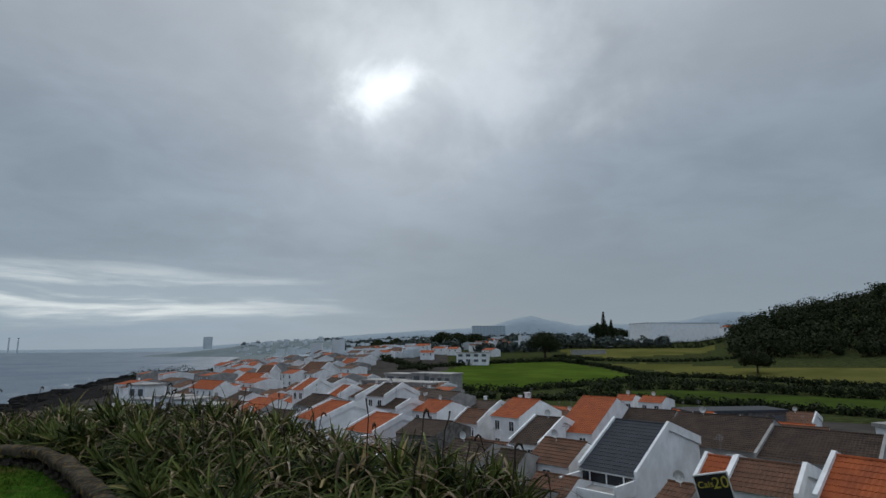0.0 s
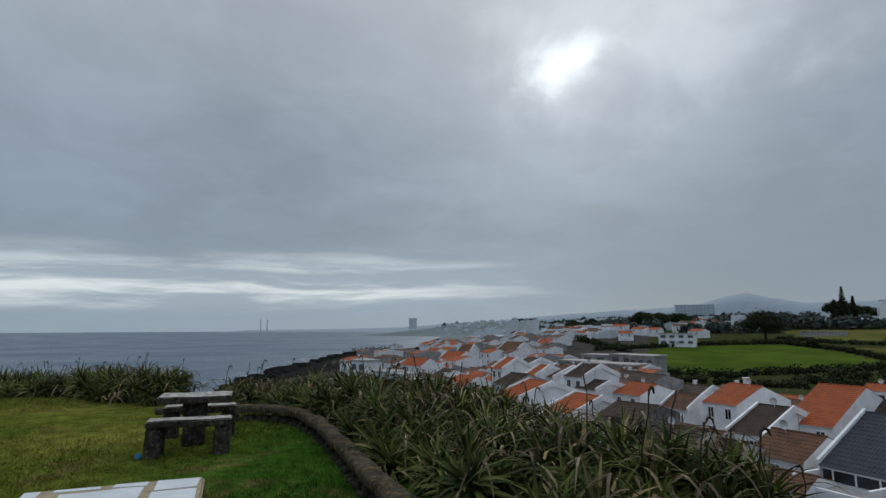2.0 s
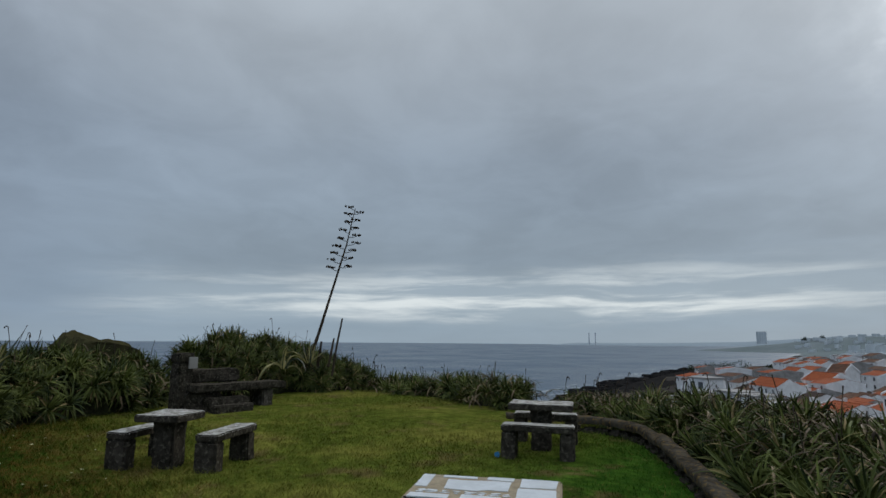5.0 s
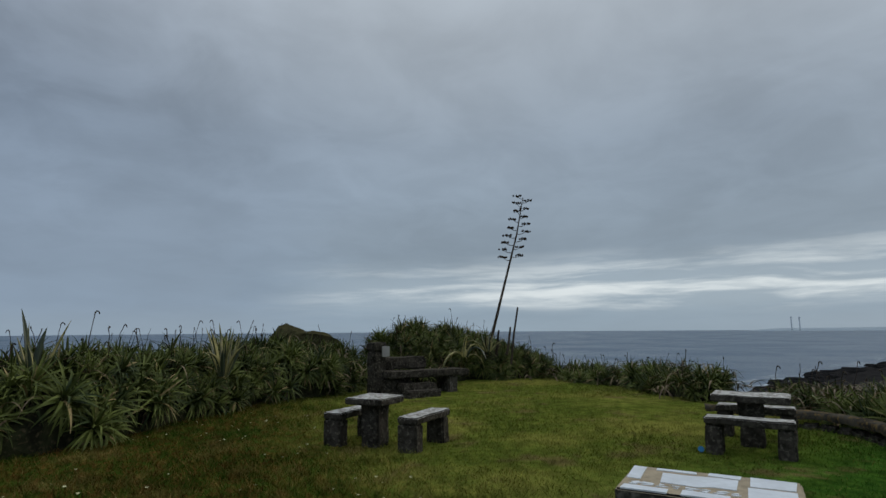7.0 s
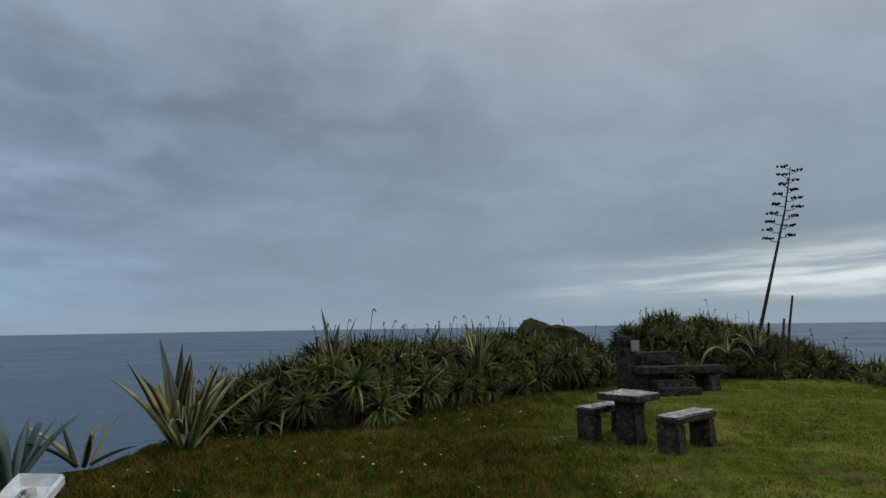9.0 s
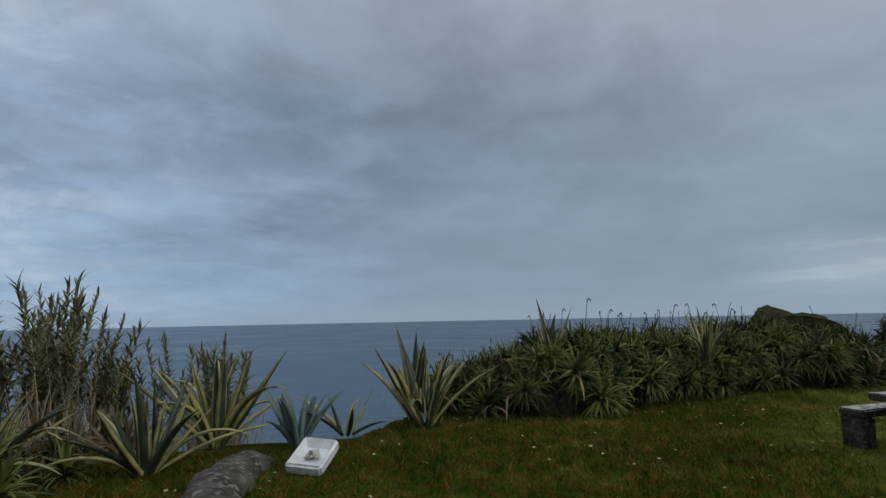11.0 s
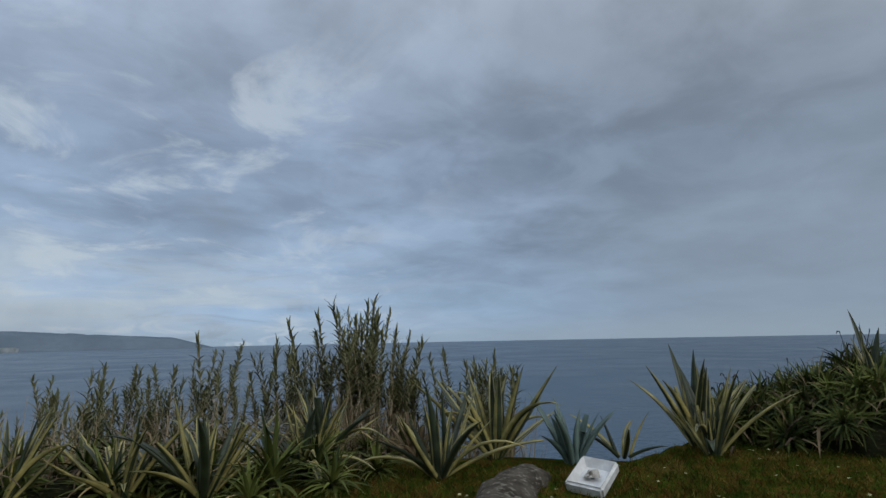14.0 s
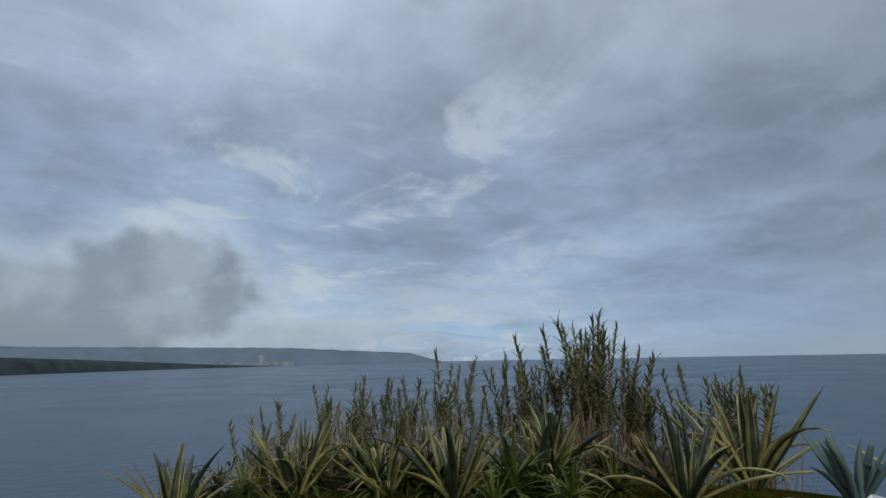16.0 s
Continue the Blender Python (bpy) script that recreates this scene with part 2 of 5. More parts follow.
def lawn_material(name="lawn", blades=False):
    """Turf that changes from lush to straw to reddish across the headland; blades vary one by one on top."""
    m = bpy.data.materials.new(name)
    m.use_nodes = True
    t = m.node_tree
    b = t.nodes["Principled BSDF"]
    pos = node(t, "ShaderNodeNewGeometry").outputs["Position"]
    sx, sy, sz = node(t, "ShaderNodeSeparateXYZ", {0: pos}).outputs
    n1 = node(t, "ShaderNodeTexNoise", {"Vector": pos, "Scale": 0.55, "Detail": 5.0, "Roughness": 0.6}).outputs[0]
    n2 = node(t, "ShaderNodeTexNoise", {"Vector": pos, "Scale": 7.0, "Detail": 4.0, "Roughness": 0.7}).outputs[0]
    n3 = node(t, "ShaderNodeTexNoise", {"Vector": pos, "Scale": 60.0, "Detail": 2.0}).outputs[0]
    col = mix(t, step(t, n2, 0.35, 0.68), (0.07, 0.095, 0.014), (0.125, 0.145, 0.024))
    # mown straw patch in the middle, lush by the wall, reddish succulents by the cliff
    bare = node(t, "ShaderNodeTexNoise", {"Vector": pos, "Scale": 1.3, "Detail": 4.0, "Roughness": 0.65}).outputs[0]
    lush = step(t, calc(t, "ADD", calc(t, "ADD", sx, calc(t, "MULTIPLY", sy, 0.35)), calc(t, "MULTIPLY", n1, 1.5)), -4.2, -1.6)
    col = mix(t, step(t, n1, 0.42, 0.64, 0.0, 0.75), col, (0.15, 0.14, 0.03))
    col = mix(t, lush, col, mix(t, step(t, n2, 0.35, 0.7), (0.022, 0.062, 0.008), (0.048, 0.105, 0.013)))
    col = mix(t, calc(t, "MULTIPLY", step(t, bare, 0.54, 0.68), 0.7), col, (0.135, 0.095, 0.04))
    south = step(t, calc(t, "ADD", sy, calc(t, "MULTIPLY", n1, 1.8)), 3.5, 0.4)
    col = mix(t, south, col, mix(t, step(t, n2, 0.40, 0.66), (0.026, 0.054, 0.006), (0.095, 0.045, 0.013)))
    col = mix(t, calc(t, "MULTIPLY", calc(t, "MULTIPLY", south, step(t, bare, 0.52, 0.66)), 0.6), col, (0.115, 0.085, 0.026))
    col = mix(t, calc(t, "MULTIPLY", calc(t, "MULTIPLY", south, step(t, n1, 0.44, 0.36)), 0.7), col, (0.022, 0.05, 0.007))
    tuft = node(t, "ShaderNodeTexNoise", {"Vector": pos, "Scale": 3.4, "Detail": 3.0, "Roughness": 0.6}).outputs[0]
    lift = calc(t, "MULTIPLY", step(t, tuft, 0.34, 0.68, 0.74, 1.25), step(t, n1, 0.35, 0.65, 0.85, 1.15))
    if blades:
        one = node(t, "ShaderNodeNewGeometry").outputs["Random Per Island"]
        col = mix(t, calc(t, "MULTIPLY", step(t, one, 0.9, 0.92), 0.6), col, (0.14, 0.095, 0.034))
        lift = calc(t, "MULTIPLY", lift, step(t, one, 0.0, 0.86, 0.8, 1.6))
    else:
        col = mix(t, calc(t, "MULTIPLY", step(t, n3, 0.5, 0.75), 0.35), col, (0.03, 0.042, 0.008))
    col = mix(t, 1.0, col, node(t, "ShaderNodeCombineXYZ", {0: lift, 1: lift, 2: lift}).outputs[0], "MULTIPLY")
    t.links.new(col, b.inputs["Base Color"])
    b.inputs["Roughness"].default_value = 0.9
    b.inputs["Specular IOR Level"].default_value = 0.0
    h = calc(t, "ADD", n2, calc(t, "MULTIPLY", n3, 0.5))
    t.links.new(node(t, "ShaderNodeBump", {"Height": h, "Strength": 0.8, "Distance": 0.05}).outputs[0], b.inputs["Normal"])
    return m


def water_material():
    m = bpy.data.materials.new("sea_water")
    m.use_nodes = True
    t = m.node_tree
    b = t.nodes["Principled BSDF"]
    pos = node(t, "ShaderNodeNewGeometry").outputs["Position"]
    n1 = node(t, "ShaderNodeTexNoise", {"Vector": pos, "Scale": 0.35, "Detail": 6.0, "Roughness": 0.6}).outputs[0]
    n2 = node(t, "ShaderNodeTexNoise", {"Vector": pos, "Scale": 0.012, "Detail": 5.0, "Roughness": 0.6, "Distortion": 0.6}).outputs[0]
    col = mix(t, step(t, n2, 0.35, 0.65), (0.025, 0.055, 0.095), (0.045, 0.085, 0.13))
    t.links.new(col, b.inputs["Base Color"])
    t.links.new(step(t, n2, 0.35, 0.7, 0.28, 0.42), b.inputs["Roughness"])
    b.inputs["IOR"].default_value = 1.33
    h = calc(t, "ADD", n1, n2)
    t.links.new(node(t, "ShaderNodeBump", {"Height": h, "Strength": 0.55, "Distance": 1.2}).outputs[0], b.inputs["Normal"])
    return m


LAWN = lawn_material()
WATER = water_material()
SCRUB = material("hillside_scrub", (0.055, 0.065, 0.025), (0.025, 0.03, 0.012), 0.9, 0.5, 0.6, fine=5)
DIRT = material("village_ground", (0.075, 0.067, 0.06), (0.04, 0.037, 0.034), 0.9, 0.15, 0.2, fine=3)
FIELD = material("green_pasture", (0.072, 0.11, 0.017), (0.04, 0.068, 0.011), 0.9, 0.05, 0.3, fine=1.5)
MEADOW = material("shaded_meadow", (0.05, 0.075, 0.016), (0.03, 0.046, 0.011), 0.9, 0.06, 0.3, fine=1.5)
HAYFIELD = material("dry_pasture", (0.125, 0.118, 0.036), (0.07, 0.075, 0.021), 0.9, 0.03, 0.3, fine=0.6)
LAVA = material("black_lava_rock", (0.03, 0.028, 0.027), (0.012, 0.012, 0.012), 0.9, 0.3, 0.8, fine=2)
# paled and blued: distance haze is painted into the ground colour
FAR_GROUND = material("haze_tinted_land", (0.2, 0.23, 0.235), (0.15, 0.18, 0.18), 0.95, 0.01, 0.0, fine=0.05)
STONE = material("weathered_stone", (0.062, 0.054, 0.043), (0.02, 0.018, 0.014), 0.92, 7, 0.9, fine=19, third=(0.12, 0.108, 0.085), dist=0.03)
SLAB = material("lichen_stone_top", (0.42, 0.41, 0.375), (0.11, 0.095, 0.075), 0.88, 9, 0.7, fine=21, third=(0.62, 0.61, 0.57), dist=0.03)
GREY_STONE = material("grey_lichened_stone", (0.1, 0.088, 0.072), (0.035, 0.031, 0.025), 0.92, 4, 0.9, fine=15, third=(0.2, 0.185, 0.16), dist=0.03)
MOSS = material("mossy_rock", (0.065, 0.06, 0.028), (0.03, 0.028, 0.016), 0.95, 2.5, 0.8, fine=20)
KERB = material("kerb_stone", (0.088, 0.076, 0.058), (0.03, 0.027, 0.022), 0.92, 6, 1.0, fine=17, third=(0.16, 0.105, 0.036), dist=0.03)
WHITE = material("whitewash", (0.87, 0.88, 0.89), (0.6, 0.6, 0.59), 0.8, 0.5, 0.1, fine=1.6, spread=0.8)
CLADDING = material("white_cladding", (0.93, 0.94, 0.95), (0.88, 0.89, 0.9), 0.6, 0.05, 0.0, fine=0.3)
CREAM = material("grey_plaster", (0.4, 0.39, 0.37), (0.2, 0.19, 0.18), 0.85, 0.6, 0.15, fine=4, spread=0.8)
RUBBLE = material("bare_rubble_wall", (0.2, 0.19, 0.175), (0.07, 0.065, 0.06), 0.9, 1.2, 0.5, fine=6)
GLASS = material("window_glass", (0.02, 0.024, 0.03), rough=0.08, bump=0, fine=1)
FRAME = material("dark_frame", (0.09, 0.10, 0.11), rough=0.5, bump=0)


def roof_material(name, base, dark):
    m = material(name, base, dark, 0.85, 0.9, 0.35, fine=9, spread=0.8)
    return m


ORANGE = roof_material("orange_roof_tile", (0.38, 0.10, 0.035), (0.22, 0.06, 0.028))
BROWN = roof_material("brown_roof_tile", (0.165, 0.082, 0.05), (0.07, 0.042, 0.03))
DARK = roof_material("dark_old_roof_tile", (0.075, 0.05, 0.037), (0.03, 0.022, 0.018))
SLATE = roof_material("slate_grey_roof_tile", (0.06, 0.065, 0.075), (0.042, 0.045, 0.052))
OCHRE = roof_material("ochre_roof_tile", (0.42, 0.2, 0.05), (0.28, 0.12, 0.04))
ROOFS = {"orange": ORANGE, "brown": BROWN, "dark": DARK, "slate": SLATE, "ochre": OCHRE}
ALOE = island_leaf("aloe_leaf", (0.145, 0.168, 0.04), (0.01, 0.021, 0.007), (0.28, 0.21, 0.095))
DEAD = island_leaf("dry_leaf", (0.24, 0.18, 0.105), (0.05, 0.034, 0.022))
# near-black: stems, with the shade between rosettes put into the colour
UNDER = material("dark_stems_and_gap_shade", (0.03, 0.034, 0.016), (0.012, 0.012, 0.008), 0.95, 5, 0.9, fine=18, third=(0.06, 0.05, 0.028))
REED_LEAF = island_leaf("reed_leaf", (0.22, 0.215, 0.105), (0.085, 0.095, 0.045), (0.36, 0.28, 0.17))
REED_CANE = island_leaf("reed_cane", (0.46, 0.38, 0.25), (0.2, 0.155, 0.1))
AGAVE_GREEN = material("agave_green", (0.05, 0.068, 0.034), (0.016, 0.025, 0.014), 0.5, 4, 0.1, fine=30)
AGAVE_EDGE = material("agave_yellow_margin", (0.43, 0.37, 0.13), (0.15, 0.145, 0.055), 0.5, 4, 0.1, fine=30)
AGAVE_BLUE = material("agave_blue", (0.13, 0.19, 0.17), (0.08, 0.125, 0.11), 0.5, 4, 0.1, fine=30)
STALK = material("dead_flower_stalk", (0.075, 0.06, 0.045), (0.03, 0.024, 0.018), 0.9, 4, 0.3, fine=30)
CROWN = island_leaf("tree_foliage", (0.034, 0.044, 0.016), (0.012, 0.017, 0.007), rough=0.85)
# greyed against CROWN: haze is painted into the leaf colour
FAR_CROWN = island_leaf("haze_tinted_foliage", (0.07, 0.084, 0.072), (0.055, 0.067, 0.058), rough=0.9)
BARK = material("bark", (0.08, 0.06, 0.045), rough=0.9, scale=5, bump=0.5)
GRASS = lawn_material("grass_blade", True)
PETAL = material("white_petal", (0.6, 0.57, 0.3), rough=0.7, bump=0)
PORCELAIN = material("dirty_porcelain", (0.72, 0.73, 0.74), (0.5, 0.5, 0.48), 0.25, 5, 0.05, fine=25)
TILE_WHITE = material("white_mosaic", (0.62, 0.65, 0.67), (0.5, 0.52, 0.53), 0.35, 8, 0.05, fine=30)
MORTAR = material("sandy_mortar", (0.36, 0.30, 0.21), (0.24, 0.20, 0.14), 0.9, 12, 0.3, fine=60)
SIGN_BLACK = material("sign_black", (0.012, 0.012, 0.013), rough=0.4, bump=0)
SIGN_YELLOW = material("sign_yellow", (0.55, 0.45, 0.06), rough=0.5, bump=0)
SIGN_WHITE = material("sign_white", (0.7, 0.7, 0.68), rough=0.5, bump=0)
METAL = material("dull_metal", (0.3, 0.3, 0.31), rough=0.5, metal=0.8, bump=0.1)
BLUE_PLASTIC = material("blue_plastic", (0.02, 0.2, 0.42), rough=0.4, bump=0)
# far white walls with the distance haze painted into their colour
HAZE_TOWN = material("haze_tinted_town", (0.62, 0.66, 0.68), (0.46, 0.5, 0.52), 0.9, 0.02, 0.0, fine=0.2)
# hills and headland: distance haze is painted into the base colours
HAZE_HILL = material("haze_tinted_hills", (0.29, 0.34, 0.375), (0.27, 0.32, 0.355), 1.0, 0.003, 0.0, fine=0.02)
HEADLAND = material("haze_tinted_headland", (0.15, 0.19, 0.235), (0.12, 0.155, 0.195), 1.0, 0.004, 0.0, fine=0.03)
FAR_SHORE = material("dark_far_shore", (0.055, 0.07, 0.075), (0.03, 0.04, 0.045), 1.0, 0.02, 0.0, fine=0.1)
# concrete and bay-side walls, likewise paled by haze in the colour
HAZE_GREY = material("haze_tinted_concrete", (0.42, 0.47, 0.50), (0.38, 0.43, 0.46), 0.95, 0.02, 0.0, fine=0.2)
SHORE_TOWN = material("haze_tinted_pale_walls", (0.36, 0.395, 0.42), (0.24, 0.275, 0.3), 0.95, 0.03, 0.0, fine=0.2)
FOAM = material("sea_foam", (0.6, 0.65, 0.68), rough=0.8, bump=0.3, scale=0.3)

# ---- builders ----


class Geo:
    """Collects vertices and faces of one mesh."""

    def __init__(self):
        self.v, self.f, self.m = [], [], []

    def add(self, verts, faces, mat=0):
        n = len(self.v)
        self.v += [tuple(p) for p in verts]
        self.f += [tuple(i + n for i in q) for q in faces]
        self.m += [mat] * len(faces)
        return self

    def box(self, x, y, z, sx, sy, sz, turn=0.0, mat=0):
        c, s = math.cos(turn), math.sin(turn)
        pts = [(a * sx / 2, b * sy / 2, k * sz) for k in (0, 1) for a, b in ((-1, -1), (1, -1), (1, 1), (-1, 1))]
        pts = [(x + a * c - b * s, y + a * s + b * c, z + k) for a, b, k in pts]
        return self.add(pts, [(3, 2, 1, 0), (4, 5, 6, 7), (0, 1, 5, 4), (1, 2, 6, 5), (2, 3, 7, 6), (3, 0, 4, 7)], mat)

    def tube(self, path, radii, sides=6, mat=0):
        rings = []
        for i, p in enumerate(path):
            p = Vector(p)
            a, b = Vector(path[max(i - 1, 0)]), Vector(path[min(i + 1, len(path) - 1)])
            q = (b - a).to_track_quat("Z", "Y")
            rings.append([p + q @ Vector((math.cos(w) * radii[i], math.sin(w) * radii[i], 0)) for w in [2 * math.pi * k / sides for k in range(sides)]])
        faces = [(i * sides + k, i * sides + (k + 1) % sides, (i + 1) * sides + (k + 1) % sides, (i + 1) * sides + k) for i in range(len(path) - 1) for k in range(sides)]
        faces += [tuple(reversed(range(sides))), tuple((len(path) - 1) * sides + k for k in range(sides))]
        return self.add([p for r in rings for p in r], faces, mat)

    def data(self, name, mats, smooth=False):
        me = bpy.data.meshes.new(name)
        me.from_pydata(self.v, [], self.f)
        for m in mats if isinstance(mats, (list, tuple)) else [mats]:
            me.materials.append(m)
        if any(self.m):
            me.polygons.foreach_set("material_index", self.m)
        if smooth:
            me.polygons.foreach_set("use_smooth", [True] * len(me.polygons))
        me.update()
        return me


def part(name, geo, mats, parent=None, label="", smooth=False):
    """One mesh object under a thing or a part."""
    ob = new(name, geo if isinstance(geo, bpy.types.Mesh) else geo.data(name, mats, smooth))
    if parent:
        ob.parent = parent
    if label:
        ob["label"] = label
    return ob


def thing(name, label, category, m=None, group="", kind=""):
    ob = new(name)
    ob.empty_display_size = 0.2
    if m:
        ob.matrix_world = m
    return tagged(ob, label, category, group, kind)


def soft_block(sx, sy, sz, bevel=0.02, rough=0.0, cuts=0, seed=0, z=0.0):
    """A bevelled block on z, with uneven faces."""
    bm = bmesh.new()
    bmesh.ops.create_cube(bm, size=1.0)
    bmesh.ops.scale(bm, vec=(sx, sy, sz), verts=bm.verts)
    bmesh.ops.translate(bm, vec=(0, 0, sz / 2 + z), verts=bm.verts)
    if cuts:
        bmesh.ops.subdivide_edges(bm, edges=bm.edges[:], cuts=cuts, use_grid_fill=True)
    sharp = [e for e in bm.edges if len(e.link_faces) == 2 and e.calc_face_angle() > 0.5]
    bmesh.ops.bevel(bm, geom=sharp, offset=bevel, segments=2, affect="EDGES")
    if rough:
        for v in bm.verts:
            v.co += noise.noise_vector(v.co * 4 + Vector((seed * 7.3, seed, 0))) * rough
    me = bpy.data.meshes.new("block")
    bm.to_mesh(me)
    bm.free()
    return me


def block(name, parent, mat, size, at, turn=0.0, bevel=0.02, rough=0.0, cuts=0, seed=0, label="", tilt=0.0, upper=None):
    me = soft_block(*size, bevel, rough, cuts, seed)
    me.materials.append(mat)
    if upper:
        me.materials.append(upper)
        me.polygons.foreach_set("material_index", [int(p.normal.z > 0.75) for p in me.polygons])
    ob = part(name, me, None, parent, label)
    ob.matrix_basis = pose(*at, tilt, 0, turn)
    return ob


# ---- the land: one sheet ----
EDGE_AZ = [-180, -172, -160, -145, -120, -60, -40, -27, -10, 0, 10, 25, 35, 45, 55, 65, 72, 80, 90, 100, 110, 117, 121, 125, 130, 136, 150, 170, 180]
EDGE_D = [8.6, 7.6, 5.6, 6.2, 25, 25, 6, 4, 4.2, 5.5, 8, 10.5, 12.5, 14.5, 18, 20.5, 21.5, 19, 17.5, 15, 12.6, 10.8, 9.9, 8.7, 8.2, 8.4, 8.6, 8.8, 8.6]
COAST_Y = [-3000, 0, 66, 187, 300, 439, 480, 550, 700, 985, 1450, 1560, 1640, 1750, 2100, 2300, 5000]
COAST_X = [60, -30, -77, -158, -205, -256, -258, -236, -268, -385, -540, -860, -880, -640, -800, -1000, -2200]
SEA_Z = -22.0


def smooth01(a, lo, hi):
    u = np.clip((a - lo) / (hi - lo), 0, 1)
    return u * u * (3 - 2 * u)


def land_height(x, y):
    x, y = np.asarray(x, float), np.asarray(y, float)
    d = np.hypot(x, y)
    az = np.degrees(np.arctan2(-x, y))
    over = np.maximum(d - np.interp(az, EDGE_AZ, EDGE_D), 0)
    seaward = smooth01(az, 38, 52) + smooth01(-az, 122, 142)
    seaward = np.clip(seaward, 0, 1)
    slope = 0.55 + 0.75 * seaward - 0.17 * smooth01(az, -24, -16) * smooth01(-az, -34, -24)
    hill = -slope * over * smooth01(over, -0.5, 2.5)
    plain = np.interp(d, [0, 35, 196, 308, 462, 700, 1200, 2200, 4000], [-15.4, -15.4, -15.4, -12.5, -4.8, 7.8, 14, 24, 40])
    wood = np.interp(-az, [24, 26, 28.2, 32.6, 35.7, 38.4, 46], [0, 5, 15, 28, 33, 40, 50]) * smooth01(az, -95, -70) * np.exp(-((d - 590) / 135) ** 2)
    plain = plain + wood
    inland = x - np.interp(y, COAST_Y, COAST_X)
    shore = np.interp(inland, [-40, 0, 12, 45, 120, 500], [-34, -23, -19.5, -17, -12, 30])
    near_shore = np.where(inland < 500, np.minimum(plain, shore), plain)
    near_shore = np.where((y < -5) & (x < 60 - 1.5 * y), -32.0, near_shore)
    return np.maximum(hill, near_shore)


def land_z(x, y):
    return float(land_height(x, y))


# fields: azimuths, near edge and far edge by azimuth
GREEN_FIELD = ([-18.7, -16.2, -11.3, -6.3, -1.8, 0.2], [281, 260, 240, 217, 220, 226], [282, 325, 378, 366, 350, 310])
UPPER_HAY = ([-26, -24.7, -16.6, -12.3, -10.8], [480, 464, 410, 453, 530], [531, 531, 533, 534, 533])
LOWER_HAY = ([-60, -38, -27.7, -22.4, -19, -16.6], [245, 255, 288, 307, 326, 356], [330, 332, 342, 358, 369, 358])
LOW_MEADOW = ([-60, -45, -28, -21, -15], [170, 176, 186, 192, 204], [205, 210, 218, 222, 206])


def within(a, d, field):
    az, near, far = field
    return az[0] < a < az[-1] and np.interp(a, az, near) < d < np.interp(a, az, far)


def build_ground():
    radii = np.concatenate([np.arange(0.6, 26, 0.6), 26 * 1.035 ** np.arange(1, 154)])
    radii = radii[radii < 4900]
    n = 540
    ang = np.arange(n) * 2 * np.pi / n
    rr, aa = np.meshgrid(radii, ang, indexing="ij")
    x, y = -rr * np.sin(aa), rr * np.cos(aa)
    z = land_height(x, y)
    bumps = np.array([noise.fractal((px * 0.35, py * 0.35, 0), 1.0, 2.0, 3) for px, py in zip(x[:44].ravel(), y[:44].ravel())]).reshape(44, n)
    z[:44] += bumps * 0.035
    verts = [(0, 0, 0)] + list(zip(x.ravel().tolist(), y.ravel().tolist(), z.ravel().tolist()))
    faces, mats = [], []
    inland = x - np.interp(y, COAST_Y, COAST_X)
    over = rr - np.interp(((np.degrees(aa) + 180) % 360) - 180, EDGE_AZ, EDGE_D)
    azd = ((np.degrees(aa) + 180) % 360) - 180
    for k in range(n):
        faces.append((0, 1 + k, 1 + (k + 1) % n))
        mats.append(0)
    for i in range(len(radii) - 1):
        for k in range(n):
            k2 = (k + 1) % n
            faces.append((1 + i * n + k, 1 + (i + 1) * n + k, 1 + (i + 1) * n + k2, 1 + i * n + k2))
            d, a = radii[i], azd[i, k]
            if over[i, k] < 0.4:
                m = 0
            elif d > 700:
                # haze-tinted colour beyond 700 m
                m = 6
            elif inland[i, k] < 34 + 10 * math.sin(d * 0.05) and abs(a) < 70:
                m = 5
            elif z[i, k] > -15.2 and d < 60:
                m = 1
            elif within(a, d, GREEN_FIELD):
                m = 3
            elif within(a, d, LOW_MEADOW):
                m = 7
            elif within(a, d, UPPER_HAY) or within(a, d, LOWER_HAY):
                m = 4
            elif d > 154 and a < 0:
                m = 1
            else:
                m = 2
            mats.append(m)
    me = bpy.data.meshes.new("ground")
    me.from_pydata(verts, [], faces)
    for m in (LAWN, SCRUB, DIRT, FIELD, HAYFIELD, LAVA, FAR_GROUND, MEADOW):
        me.materials.append(m)
    me.polygons.foreach_set("material_index", mats)
    me.polygons.foreach_set("use_smooth", [True] * len(faces))
    return tagged(new("ground", me), "grassy headland sloping to a village and shore", "ground", kind="structure")


build_ground()
sea = Geo()
ring = [(4950 * math.cos(a), 4950 * math.sin(a), SEA_Z) for a in [2 * math.pi * k / 128 for k in range(128)]]
sea.add(ring, [tuple(range(128))])
tagged(part("water", sea, WATER), "slate-blue open sea under a grey sky", "sea", kind="structure")

# ---- the village ----


def tiled_slope(geo, a, b, c, d, cols, rows, mat=0, lift=0.035):
    """A roof slope from ridge a-b to eave d-c, in tile columns with stepped courses."""
    a, b, c, d = (Vector(p) for p in (a, b, c, d))
    nrm = (b - a).cross(d - a).normalized()
    if nrm.z < 0:
        nrm = -nrm
    vs, fs = [], []
    wide = cols * 2 + 1
    for r in range(rows):
        for e in (0, 1):
            v = (r + e) / rows
            for i in range(wide):
                u = i / (wide - 1)
                p = a.lerp(b, u).lerp(d.lerp(c, u), v) + nrm * ((lift if i % 2 else 0) + (0.03 if e else 0.0))
                vs.append(p)
        o = r * 2 * wide
        fs += [(o + i, o + i + 1, o + wide + i + 1, o + wide + i) for i in range(wide - 1)]
